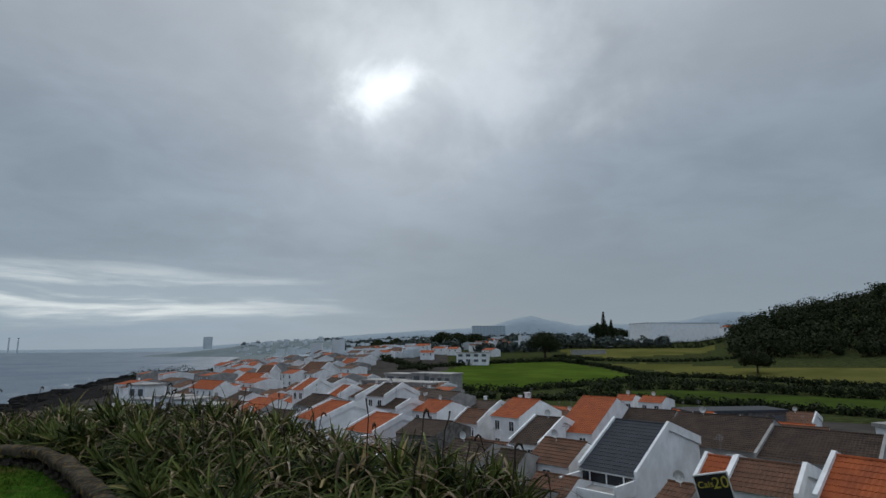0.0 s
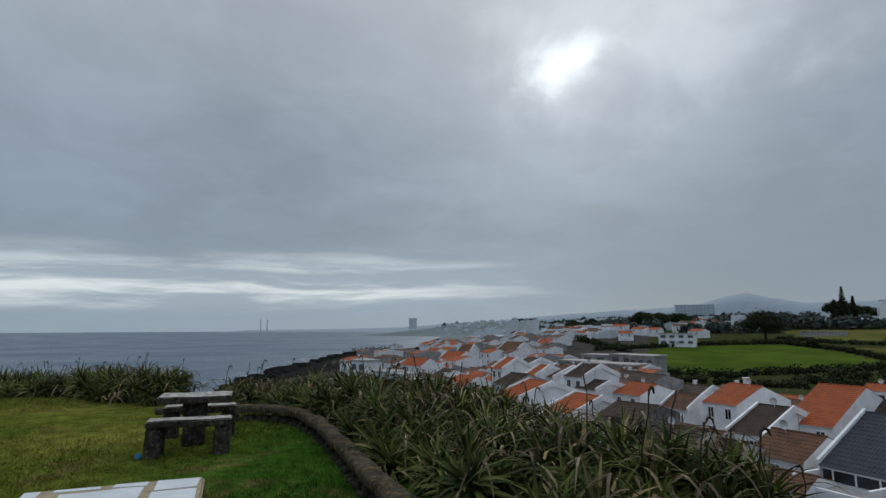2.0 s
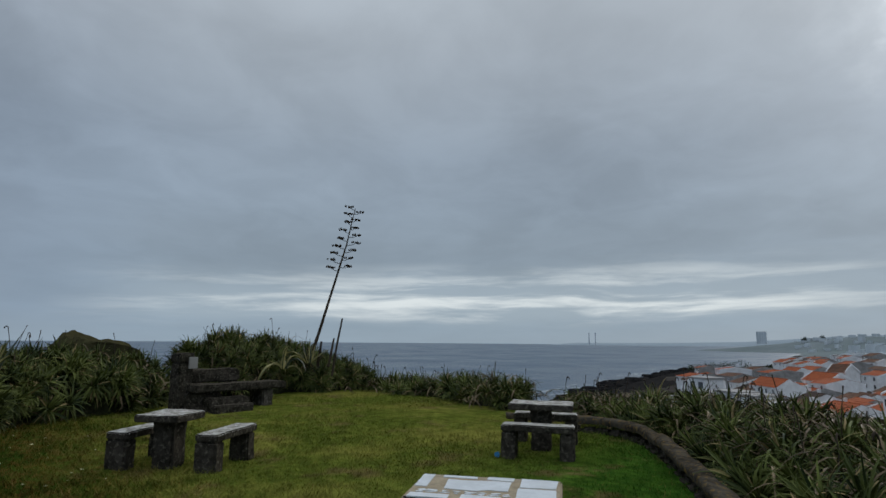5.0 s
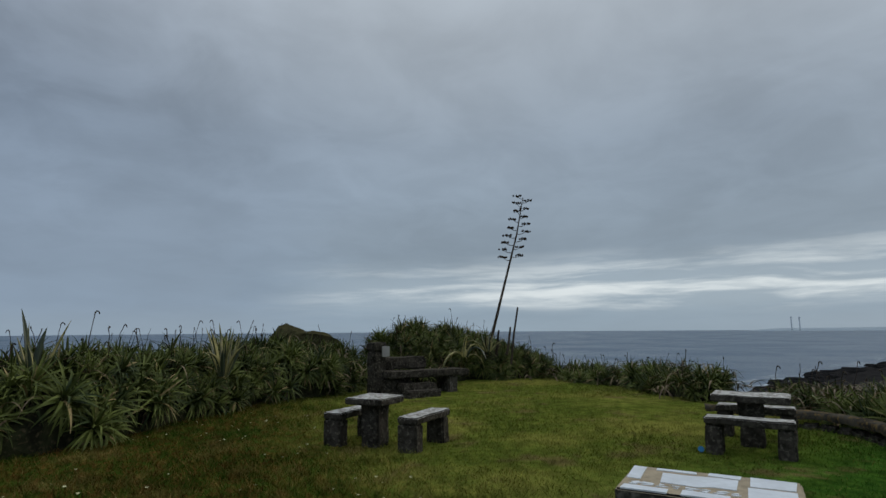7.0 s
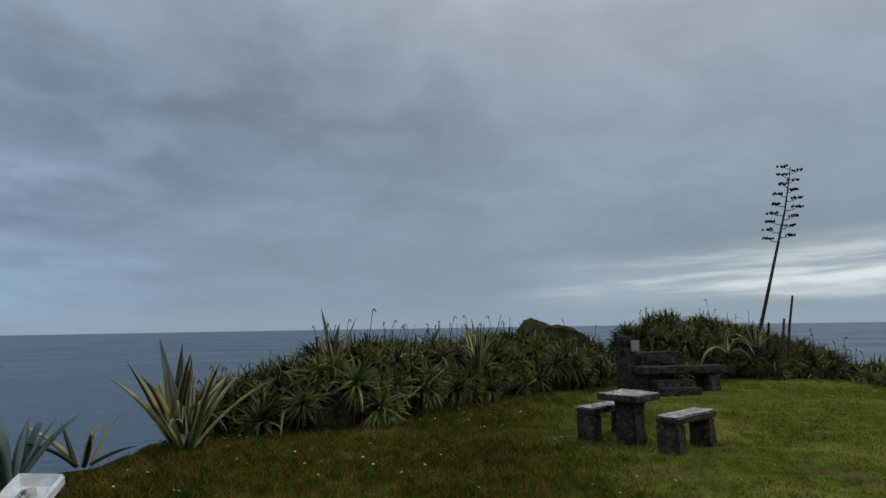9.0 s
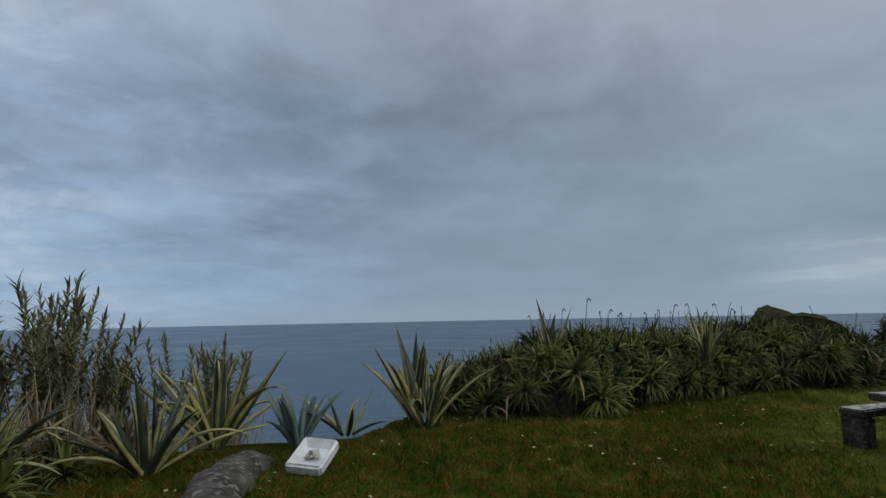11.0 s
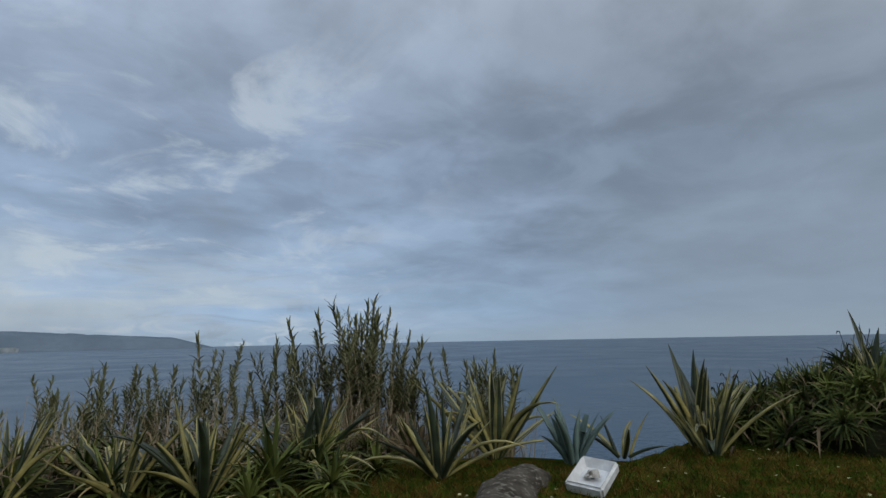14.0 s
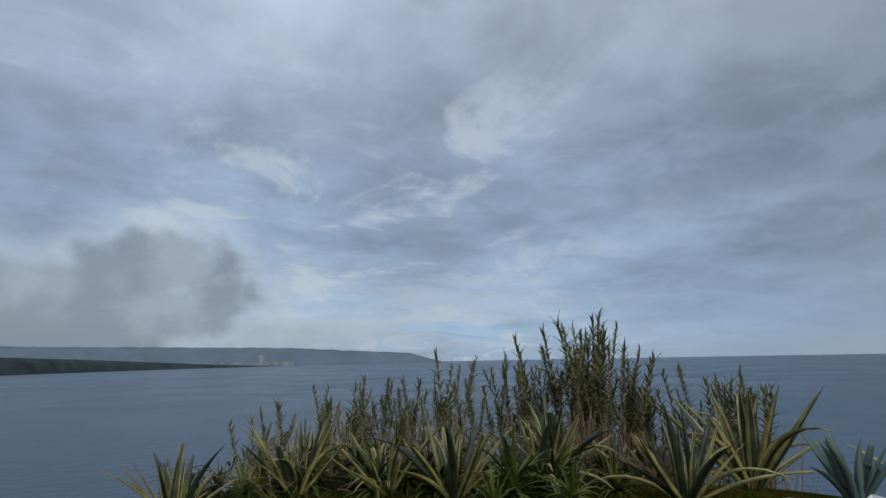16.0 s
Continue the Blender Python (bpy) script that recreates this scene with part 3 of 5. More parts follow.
        if r:
            fs += [(o - wide + i, o - wide + i + 1, o + i + 1, o + i) for i in range(wide - 1)]
    geo.add(vs, fs, mat)


def opening(parent, name, at, w, h, yaw, label="", door=False):
    """A window or door set in a wall: frame bars, sill and a recessed pane; yaw is the outward normal's angle."""
    base = part(name, Geo().box(0, 0, 0, w, 0.05, h), GLASS if not door else FRAME, parent, label)
    base.matrix_basis = Matrix.Translation(at) @ pose(0, 0, 0, 0, 0, math.degrees(yaw) + 90)
    g = Geo()
    for sx in (-1, 1):
        g.box(sx * w / 2, 0, -0.05, 0.1, 0.14, h + 0.1)
    g.box(0, 0, h, w + 0.1, 0.14, 0.1).box(0, 0, -0.1, w + 0.25, 0.24, 0.1)
    if not door:
        g.box(0, -0.01, 0, 0.05, 0.1, h)
    part("frame", g, WHITE if not door else CREAM, base)


def house(apex, dist_w, run, roof, walls=WHITE, rise=1.9, eave=4.6, turn=-37.0, parapet=True, back=None, near=False, windows=2, chimney=False, label="", drop=None):
    """A terraced house: apex is the top of its visible gable, dist_w the ridge's length, run the depth of the front slope."""
    ax, ay, az = apex
    back = back or max(run, 4.5)
    ground = az - rise - eave
    m = pose(ax, ay, ground, 0, 0, turn)
    colour = {"orange": "orange-tiled", "brown": "brown-tiled", "dark": "dark old-tiled", "slate": "slate-grey tiled", "ochre": "ochre-tiled"}[roof]
    tone = {"whitewash": "whitewashed", "grey_plaster": "grey plastered", "bare_rubble_wall": "bare rubble"}[walls.name]
    ob = thing("house", label or f"{tone} terraced house with {colour} gable roof", "house", m, "village houses")
    w = dist_w
    # local axes: x along the ridge (gable at x = 0, house to -w), -y to the front, +y to the back
    slope_f, slope_b = rise / run, (drop or rise) / back
    e_b = eave + rise - slope_b * back
    g = Geo()
    prof = [(-run, -4), (-run, eave), (0, eave + rise - 0.06), (back, e_b), (back, -4)]
    n = len(prof)
    pts = [(x, y, z) for x in (0, -w) for y, z in prof]
    g.add(pts, [tuple(range(n)), tuple(reversed(range(n, 2 * n)))] + [(i + n, (i + 1) % n + n, (i + 1) % n, i) for i in range(n)])
    part("wall", g, walls, ob)
    g = Geo()
    o = 0.25
    cols = max(3, int(w / (0.27 if near else 0.55)))
    rows = max(3, int(run / (0.42 if near else 0.9)))
    top = eave + rise
    tiled_slope(g, (-w, 0, top), (0, 0, top), (0, -run - o, eave - slope_f * o), (-w, -run - o, eave - slope_f * o), cols, rows)
    tiled_slope(g, (-w, 0, top), (0, 0, top), (0, back + o, e_b - slope_b * o), (-w, back + o, e_b - slope_b * o), cols, max(3, rows - 2))
    part("roof", g, ROOFS[roof], ob)
    part("ridge", Geo().tube([(-w, 0, top + 0.02), (0, 0, top + 0.02)], [0.11, 0.11], 6), ROOFS[roof], ob)
    if parapet:
        for x in (0.06, -w - 0.06):
            g = Geo()
            prof2 = [(-run - 0.1, eave - 0.5), (-run - 0.1, eave + 0.28), (0, top + 0.28), (back + 0.1, e_b + 0.28), (back + 0.1, e_b - 0.5), (0, top - 0.5)]
            pts = [(x + s * 0.12, y, z) for s in (1, -1) for y, z in prof2]
            k = 6
            g.add(pts, [(0, 1, 2, 5), (5, 2, 3, 4), (k + 5, k + 2, k + 1, k), (k + 4, k + 3, k + 2, k + 5)] + [(i + k, (i + 1) % k + k, (i + 1) % k, i) for i in range(k)])
            part("parapet", g, walls, ob)
    levels = [eave - 1.9] + ([eave - 4.4] if eave > 5 else [])
    for z in levels:
        for i in range(windows):
            opening(ob, "window", (-w * (i + 0.5) / windows, -run - 0.02, z), 0.9, 1.25, -math.pi / 2)
    if chimney:
        part("chimney", Geo().box(-w * 0.7, back * 0.3, top - 1.2, 0.6, 0.6, 1.9).box(-w * 0.7, back * 0.3, top + 0.7, 0.75, 0.75, 0.12), walls, ob)
    return ob


def spot(az, d, z):
    return (-math.sin(radians(az)) * d, math.cos(radians(az)) * d, z)


K = 1.4


def afar(az, d, z=0.0):
    """A place of the middle distance."""
    return spot(az, d * K, 1.6 + (z - 1.6) * K)


def build_village():
    # azimuth, distance, ridge height; ridge length, front run, roof
    h = house
    h(spot(-20.8, 56, -5.4), 5.2, 6.4, "slate", rise=3.4, eave=6.4, turn=-46, near=True, windows=0, back=6.5, drop=2.0, label="whitewashed house with slate-grey tiled gable roof and parapets")
    h(spot(4.6, 100, -4.8), 4.2, 4.5, "dark", rise=1.8, eave=6.0, turn=-37, near=True, windows=2)
    h(spot(4.6, 78, -7.5), 5.6, 5.0, "orange", rise=1.8, eave=6.0, turn=-44, near=True)
    h(spot(9.4, 85, -6.4), 6.0, 6.0, "orange", rise=2.0, eave=6.0, turn=-46, near=True)
    h(spot(7.2, 112, -5.8), 4.9, 5.5, "brown", rise=1.8, eave=6.0, turn=-37, near=True)
    h(spot(9.5, 110, -5.6), 2.8, 3.8, "orange", rise=1.7, eave=6.0, turn=-37, near=True)
    h(spot(10.3, 145, -6.1), 5.8, 6.0, "dark", rise=2.1, eave=6.0, turn=-40, chimney=True)
    h(spot(11.9, 250, -4.7), 11.9, 7.2, "brown", rise=4.4, eave=5.0, turn=-34, label="wide whitewashed hall with low gable roof")
    h(spot(8.9, 330, -4.9), 12.0, 4.5, "orange", rise=2.7, eave=3.8, turn=-42)
    h(spot(7.2, 430, -1.6), 12.0, 4.0, "ochre", rise=2.4, eave=3.0, turn=-46)
    h(spot(-0.5, 95, -7.3), 5.9, 3.8, "orange", rise=1.5, eave=6.0, turn=-44, parapet=False, near=True)
    h(spot(-4.2, 88, -8.0), 4.6, 3.0, "brown", rise=1.7, eave=5.7, turn=-44, near=True)
    h(spot(-9.2, 86, -6.2), 5.1, 5.5, "orange", rise=2.1, eave=6.0, turn=-44, near=True, parapet=False, chimney=True)
    h(spot(-0.5, 72, -7.6), 5.9, 4.0, "dark", rise=1.2, eave=3.0, turn=-32, walls=RUBBLE, near=True, parapet=False, windows=0, label="derelict bare rubble house with dark old-tiled roof")
    h(spot(-4.5, 60, -8.2), 4.9, 3.2, "dark", rise=1.1, eave=3.0, turn=-37, walls=CREAM, near=True, parapet=False, windows=0)
    h(spot(-7.7, 55, -8.1), 2.8, 2.8, "dark", rise=1.4, eave=3.0, turn=-34, walls=CREAM, near=True, parapet=False, windows=0)
    h(spot(-16.5, 82, -5.4), 5.1, 9.2, "orange", rise=3.6, eave=6.0, turn=-37, near=True, parapet=False)
    h(spot(-13.5, 58, -7.6), 4.9, 3.5, "brown", rise=1.7, eave=6.0, turn=-44, near=True, parapet=False, windows=1)
    h(spot(-11.3, 74, -7.3), 3.8, 6.8, "dark", rise=2.3, eave=5.9, turn=-37, near=True)
    h(spot(-21.7, 84, -7.1), 8.0, 3.0, "dark", rise=1.2, eave=6.0, turn=-37, walls=CREAM, near=True, parapet=False)
    h(spot(-29.5, 76, -6.7), 10.8, 7.8, "dark", rise=2.6, eave=6.0, turn=-42, walls=CREAM, near=True, parapet=False)
    h(spot(-37.0, 60, -5.8), 8.2, 6.0, "dark", rise=1.8, eave=6.0, turn=-44, walls=CREAM, near=True)
    h(spot(-31.3, 42, -5.7), 3.7, 3.2, "brown", rise=1.2, eave=6.0, turn=-42, near=True)
    h(spot(-26.1, 48, -6.6), 1.9, 2.5, "orange", rise=1.4, eave=6.0, turn=-46, near=True)
    h(spot(-37.9, 38, -4.4), 3.0, 3.5, "orange", rise=1.7, eave=6.0, turn=-50, near=True)
    h(spot(-23.1, 44, -7.9), 2.2, 2.5, "brown", rise=0.9, eave=6.0, turn=-46, walls=CREAM, near=True, parapet=False)
    h(spot(21.5, 175, -7.8), 12.0, 3.5, "orange", rise=2.1, eave=5.5, turn=-34, parapet=False, windows=4)
    h(spot(17.8, 215, -7.6), 12.0, 4.2, "orange", rise=2.6, eave=4.8, turn=-34, windows=3)
    h(spot(20.4, 260, -7.8), 12.0, 2.5, "orange", rise=1.5, eave=4.4, turn=-46, parapet=False)
    h(spot(17.0, 225, -5.1), 5.6, 4.0, "brown", rise=2.4, eave=6.0, turn=-10, windows=3)
    h(spot(14.4, 270, -7.1), 12.0, 2.5, "brown", rise=0.9, eave=5.5, turn=-50, walls=CREAM)
    h(spot(12.7, 125, -5.0), 3.4, 4.5, "orange", rise=2.1, eave=6.0, turn=-34)
    h(spot(11.6, 95, -6.1), 5.0, 3.5, "dark", rise=1.4, eave=6.0, turn=-40, walls=CREAM, near=True, parapet=False)
    h(spot(-20.9, 118, -8.1), 4.6, 2.5, "orange", rise=0.9, eave=6.0, turn=-40, parapet=False)
    h(spot(-18.2, 122, -8.2), 3.6, 2.5, "orange", rise=0.9, eave=6.0, turn=-34, parapet=False)
    h(spot(3.8, 96, -7.1), 4.9, 3.2, "dark", rise=1.2, eave=6.0, turn=-42, near=True)
    h(spot(-1.3, 120, -7.8), 8.1, 3.0, "dark", rise=1.1, eave=6.0, turn=-47, walls=CREAM, parapet=False)
    # glazed terrace before the slate-roofed house
    first = bpy.data.objects["house"]
    part("terrace", Geo().box(-2.6, -8.0, 4.8, 5.2, 3.2, 0.25).box(-2.6, -9.5, 5.0, 5.2, 0.2, 0.4).box(-5.16, -8.0, 5.0, 0.2, 3.2, 1.0).box(-0.04, -8.0, 5.0, 0.2, 3.2, 1.0).box(-2.6, -8.0, -4, 5.1, 3.1, 8.8), WHITE, first)
    part("terrace_floor", Geo().box(-2.6, -8.0, 5.05, 4.8, 2.9, 0.03), CREAM, first, "grey paved terrace floor")
    part("glazing", Geo().box(-2.6, -6.44, 5.3, 4.7, 0.08, 0.85), GLASS, first)
    part("glazing_bars", Geo().box(-4.2, -6.5, 5.25, 0.1, 0.1, 1.0).box(-2.6, -6.5, 5.25, 0.1, 0.1, 1.0).box(-1.0, -6.5, 5.25, 0.1, 0.1, 1.0).box(-2.6, -6.5, 6.12, 4.8, 0.12, 0.12), WHITE, first)
    h(spot(-9.8, 47, -9.6), 4.5, 3.0, "dark", CREAM, 1.2, 2.8, -38, False, near=True, windows=0)
    h(spot(-12.6, 50, -9.2), 4.0, 3.0, "brown", WHITE, 1.2, 2.8, -38, False, near=True, windows=0)
    h(spot(-6.2, 50, -9.4), 4.0, 3.0, "brown", CREAM, 1.2, 2.8, -38, False, near=True, windows=0)
    # lower back houses and sheds between them
    rng = random.Random(12)
    taken = [Vector(o.matrix_world.translation.xy) for o in scene.objects if o.name.startswith("house")]
    for i in range(1500):
        a, d = rng.uniform(-34, 24), rng.uniform(46, 195)
        x, y, _ = spot(a, d, 0)
        p = Vector((x, y))
        if min((q - p).length for q in taken) < 7.5 or d < 60 + abs(a + 8) * 0.6 or (a < -1 and d > 125):
            continue
        taken.append(p)
        e, rise = rng.choice((2.6, 3.0, 3.4)), rng.uniform(1.0, 1.7)
        h((x, y, -15.4 + e + rise + rng.uniform(0, 1.2)), rng.uniform(5, 7.5), rng.uniform(3.5, 5), rng.choice(("brown", "dark", "brown", "orange")), rng.choice((WHITE, CREAM, WHITE)), rise, e, -38 + rng.uniform(-6, 6), rng.random() < 0.3, near=d < 110, windows=2, chimney=rng.random() < 0.35)
    # the street goes on along the shore
    rng = random.Random(5)
    for row in range(9):
        d = 205 + row * 38 + rng.uniform(-6, 6)
        lo, hi = 7.0 - row * 0.1, (30.5 - row * 0.5 if row < 4 else 23.5 - row * 0.3)
        steps = int((hi - lo) / 360 * 2 * math.pi * d / 13)
        for i in range(steps):
            a = lo + (hi - lo) * (i + rng.uniform(0.2, 0.8)) / steps
            x, y, z = spot(a, d + rng.uniform(-8, 8), 0)
            if x < np.interp(y, COAST_Y, COAST_X) + 30:
                continue
            g = max(land_z(x, y), -18.0)
            e = rng.choice((3.2, 4.6, 5.4))
            rise = rng.uniform(0.8, 1.9)
            h((x, y, g + e + rise), rng.uniform(6, 10), rng.uniform(4, 6.5), rng.choice(("orange", "orange", "brown", "brown", "dark")), rng.choice((WHITE, WHITE, CREAM)), rise, e, -37 + rng.uniform(-14, 14), rng.random() < 0.4, windows=2, chimney=rng.random() < 0.3)
    # aerials, dishes and water tanks on the nearer roofs
    rng = random.Random(77)
    for ob in [o for o in scene.objects if o.name.split(".")[0] == "house"]:
        x, y, z = ob.matrix_world.translation
        if math.hypot(x, y) > 130:
            continue
        roof = next(c for c in ob.children if c.name.startswith("ridge"))
        top = max(v.co.z for v in roof.data.vertices)
        w = -min(v.co.x for v in roof.data.vertices)
        if rng.random() < 0.5:
            px = -w * rng.uniform(0.2, 0.8)
            g = Geo().tube([(px, 0, top - 0.1), (px, 0, top + 1.5)], [0.025, 0.02], 5)
            for k in range(4):
                g.tube([(px - 0.35 + 0.06 * k, -0.1 + 0.07 * k, top + 1.15 + 0.1 * k), (px + 0.35 - 0.06 * k, -0.1 + 0.07 * k, top + 1.15 + 0.1 * k)], [0.012, 0.012], 4)
            part("aerial", g, METAL, ob, "thin grey metal television aerial")
        if rng.random() < 0.3:
            px = -w * rng.uniform(0.2, 0.8)
            g = Geo()
            for r0, dz in ((0.02, 0.0), (0.2, 0.03), (0.36, 0.1), (0.42, 0.16)):
                g.v += [(px + r0 * math.cos(q), -0.5 - dz, top + 0.45 + r0 * math.sin(q)) for q in [k * math.pi / 6 for k in range(12)]]
            g.f = [(r0 * 12 + k, r0 * 12 + (k + 1) % 12, r0 * 12 + 12 + (k + 1) % 12, r0 * 12 + 12 + k) for r0 in range(3) for k in range(12)]
            g.m = [0] * len(g.f)
            g.tube([(px, -0.45, top - 0.5), (px, -0.45, top + 0.45)], [0.03, 0.03], 5)
            part("satellite_dish", g, SIGN_WHITE, ob, "white satellite dish on a short mast")


build_village()


def plain_building(name, label, x, y, z, sx, sy, sz, turn, wall, windows=0, floors=1, group="", cover=CREAM):
    ob = thing(name, label, "building", pose(x, y, z, 0, 0, turn), group)
    part("wall", Geo().box(0, 0, -4, sx, sy, sz + 4), wall, ob)
    part("roof", Geo().box(0, 0, sz, sx + 0.6, sy + 0.6, 0.5), cover, ob)
    for f in range(floors):
        for i in range(windows):
            w = sx / windows
            # panes on haze-tinted walls are painted paled by haze too
            part("window", Geo().box(-sx / 2 + w * (i + 0.5), -sy / 2 - 0.05, sz * (f + 0.35) / floors, w * 0.55, 0.2, sz / floors * 0.45), {HAZE_GREY: HAZE_HILL, HAZE_TOWN: HAZE_GREY}.get(wall, FRAME), ob)
    return ob


plain_building("warehouse", "long white windowless warehouse beyond the fields", *afar(-22.0, 480, 5.0), 88, 36, 19, 14, CLADDING)
# this block and the tower block use colours with haze painted in
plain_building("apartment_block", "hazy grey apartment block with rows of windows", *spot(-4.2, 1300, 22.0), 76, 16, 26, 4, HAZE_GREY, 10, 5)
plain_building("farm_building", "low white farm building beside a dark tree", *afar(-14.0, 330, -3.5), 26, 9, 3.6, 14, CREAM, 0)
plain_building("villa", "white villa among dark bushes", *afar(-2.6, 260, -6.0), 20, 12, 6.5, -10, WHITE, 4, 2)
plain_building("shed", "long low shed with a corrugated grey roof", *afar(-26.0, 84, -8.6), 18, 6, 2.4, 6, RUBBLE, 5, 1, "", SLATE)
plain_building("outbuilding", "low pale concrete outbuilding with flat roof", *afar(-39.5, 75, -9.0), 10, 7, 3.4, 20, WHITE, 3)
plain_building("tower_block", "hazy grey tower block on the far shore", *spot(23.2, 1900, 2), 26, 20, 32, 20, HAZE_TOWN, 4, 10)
for a, d, w, hgt in ((1.5, 170, 12, 3.4), (4.0, 175, 14, 3.0), (0.2, 150, 7, 4.2), (3.2, 140, 16, 2.6), (6.2, 150, 12, 2.6)):
    plain_building("outbuilding", "low grey concrete yard building with flat roof", *afar(a, d, -9.5), w * 1.3, 9, hgt * 1.3, -30, CREAM, 3, 1, "yard buildings")


for a, d, z, w, dep, hgt, wl in ((27.0, 150, -9.5, 9, 7, 3.2, WHITE), (28.6, 142, -10.6, 7, 6, 2.6, CREAM), (25.6, 140, -8.8, 8, 6, 3.6, WHITE), (30.2, 155, -11.2, 9, 6, 2.8, WHITE), (28.0, 195, -9.5, 9, 7, 4.0, WHITE), (32.5, 165, -12.0, 10, 6, 2.5, WHITE), (34.5, 160, -12.6, 8, 6, 2.2, CREAM), (24.2, 135, -8.8, 7, 6, 3.4, WHITE), (22.6, 128, -9.2, 8, 6, 3.0, WHITE), (36.0, 150, -13.0, 9, 5, 2.2, WHITE), (29.6, 170, -11.5, 7, 5, 2.5, CREAM)):
    plain_building("cottage", "low flat-roofed cottage near the rocky shore", *spot(a, d, z - 4.4), w * 0.75, dep, hgt + 0.4, -20, wl, 2, 1, "shore cottages")


rng = random.Random(41)
for i in range(46):
    a, d = rng.uniform(-7.5, 9), rng.uniform(400, 640)
    x, y, _ = spot(a, d, 0)
    house((x, y, land_z(x, y) + 6.5), rng.uniform(8, 13), rng.uniform(4, 6), rng.choice(("orange", "brown", "orange", "brown")), WHITE, 1.6, 4.6, rng.uniform(-60, 20), False, windows=2)


def build_far_town():
    rng = random.Random(11)
    g = Geo()
    for i in range(1300):
        a = rng.uniform(-19, 21)
        d = 430 + 1900 * rng.random() ** 1.6 if a < 17 else rng.uniform(1500, 2300)
        x, y, _ = spot(a, d, 0)
        if x < np.interp(y, COAST_Y, COAST_X) + 20 or (a < -9 and d < 760) or (a < 3 and d < 520):
            continue
        s = rng.uniform(6, 15)
        g.box(x, y, land_z(x, y) - 2, s, rng.uniform(6, 13), rng.uniform(5, 9) + (rng.random() < 0.04) * 7, rng.uniform(0, 3))
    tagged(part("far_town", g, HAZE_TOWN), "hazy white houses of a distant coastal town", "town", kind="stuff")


build_far_town()


def ridge_backdrop(name, label, az0, az1, d, heights, mat, foot=-24.0, seed=0.0, depth=300):
    """A distant range: a curved slope whose crest follows heights (metres) evenly spread from az0 to az1."""
    n = 120
    g, rows = Geo(), []
    for i in range(n + 1):
        u = i / n
        a = az0 + (az1 - az0) * u
        h = float(np.interp(u, np.linspace(0, 1, len(heights)), heights))
        h += noise.noise((u * 40, seed, 0)) * 0.05 * abs(h) + noise.noise((u * 130, seed, 3)) * 0.03 * abs(h)
        e = float(np.interp(u, (0, 1), d)) if isinstance(d, tuple) else d
        rows.append([spot(a, e, foot), spot(a, e + depth * 0.3, foot + (h - foot) * 0.7), spot(a, e + depth, h), spot(a, e + depth * 2.5, foot)])
    g.add([p for r in rows for p in r], [(i * 4 + k, (i + 1) * 4 + k, (i + 1) * 4 + k + 1, i * 4 + k + 1) for i in range(n) for k in range(3)])
    return tagged(part(name, g, mat, smooth=True), label, "hills", kind="structure")


# far ranges: their haze is in the materials, no mist stands between
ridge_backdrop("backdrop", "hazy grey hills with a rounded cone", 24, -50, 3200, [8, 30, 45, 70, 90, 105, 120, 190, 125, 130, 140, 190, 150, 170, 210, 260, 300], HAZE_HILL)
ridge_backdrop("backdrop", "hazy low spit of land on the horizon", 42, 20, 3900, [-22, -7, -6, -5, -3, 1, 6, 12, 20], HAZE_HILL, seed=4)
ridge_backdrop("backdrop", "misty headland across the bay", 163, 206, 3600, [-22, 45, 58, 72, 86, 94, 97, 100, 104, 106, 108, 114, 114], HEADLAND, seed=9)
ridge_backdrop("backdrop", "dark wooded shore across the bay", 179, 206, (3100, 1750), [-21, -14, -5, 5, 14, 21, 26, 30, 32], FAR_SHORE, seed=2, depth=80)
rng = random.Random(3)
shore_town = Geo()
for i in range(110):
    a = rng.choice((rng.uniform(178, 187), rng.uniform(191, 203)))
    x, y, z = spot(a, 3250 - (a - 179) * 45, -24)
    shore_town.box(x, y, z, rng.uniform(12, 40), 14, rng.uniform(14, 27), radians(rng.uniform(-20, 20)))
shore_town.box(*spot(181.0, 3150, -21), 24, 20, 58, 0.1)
tagged(part("far_town", shore_town, SHORE_TOWN), "haze-paled buildings of a town across the bay", "town", kind="stuff")
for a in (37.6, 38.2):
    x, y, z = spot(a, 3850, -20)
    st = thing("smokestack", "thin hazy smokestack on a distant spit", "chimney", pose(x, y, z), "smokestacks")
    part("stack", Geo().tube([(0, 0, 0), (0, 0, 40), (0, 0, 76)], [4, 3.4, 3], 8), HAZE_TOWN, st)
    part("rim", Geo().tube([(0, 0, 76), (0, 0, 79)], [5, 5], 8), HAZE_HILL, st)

# ---- trees, field walls, shore rocks ----


def clump(geo, centre, size, count, leaf, rng, mat=0, squash=0.8):
    """Leaf-sized facets scattered over an uneven crown."""
    c = Vector(centre)
    for _ in range(count):
        v = Vector((rng.gauss(0, 1), rng.gauss(0, 1), rng.gauss(0, 1))).normalized()
        r = size * (0.55 + 0.5 * rng.random()) * (0.8 + 0.35 * noise.noise(v * 2.2 + c * 0.7))
        p = c + Vector((v.x, v.y, v.z * squash)) * r
        q = Vector((rng.gauss(0, 1), rng.gauss(0, 1), rng.gauss(0, 1))).normalized()
        s = v.cross(q).normalized() * leaf * rng.uniform(0.6, 1.3)
        u = (v * 0.4 + q).normalized() * leaf * rng.uniform(0.6, 1.3)
        geo.add([p - s, p + u * 0.5 - s * 0.2, p + s, p - u * 0.6], [(0, 1, 2, 3)], mat)


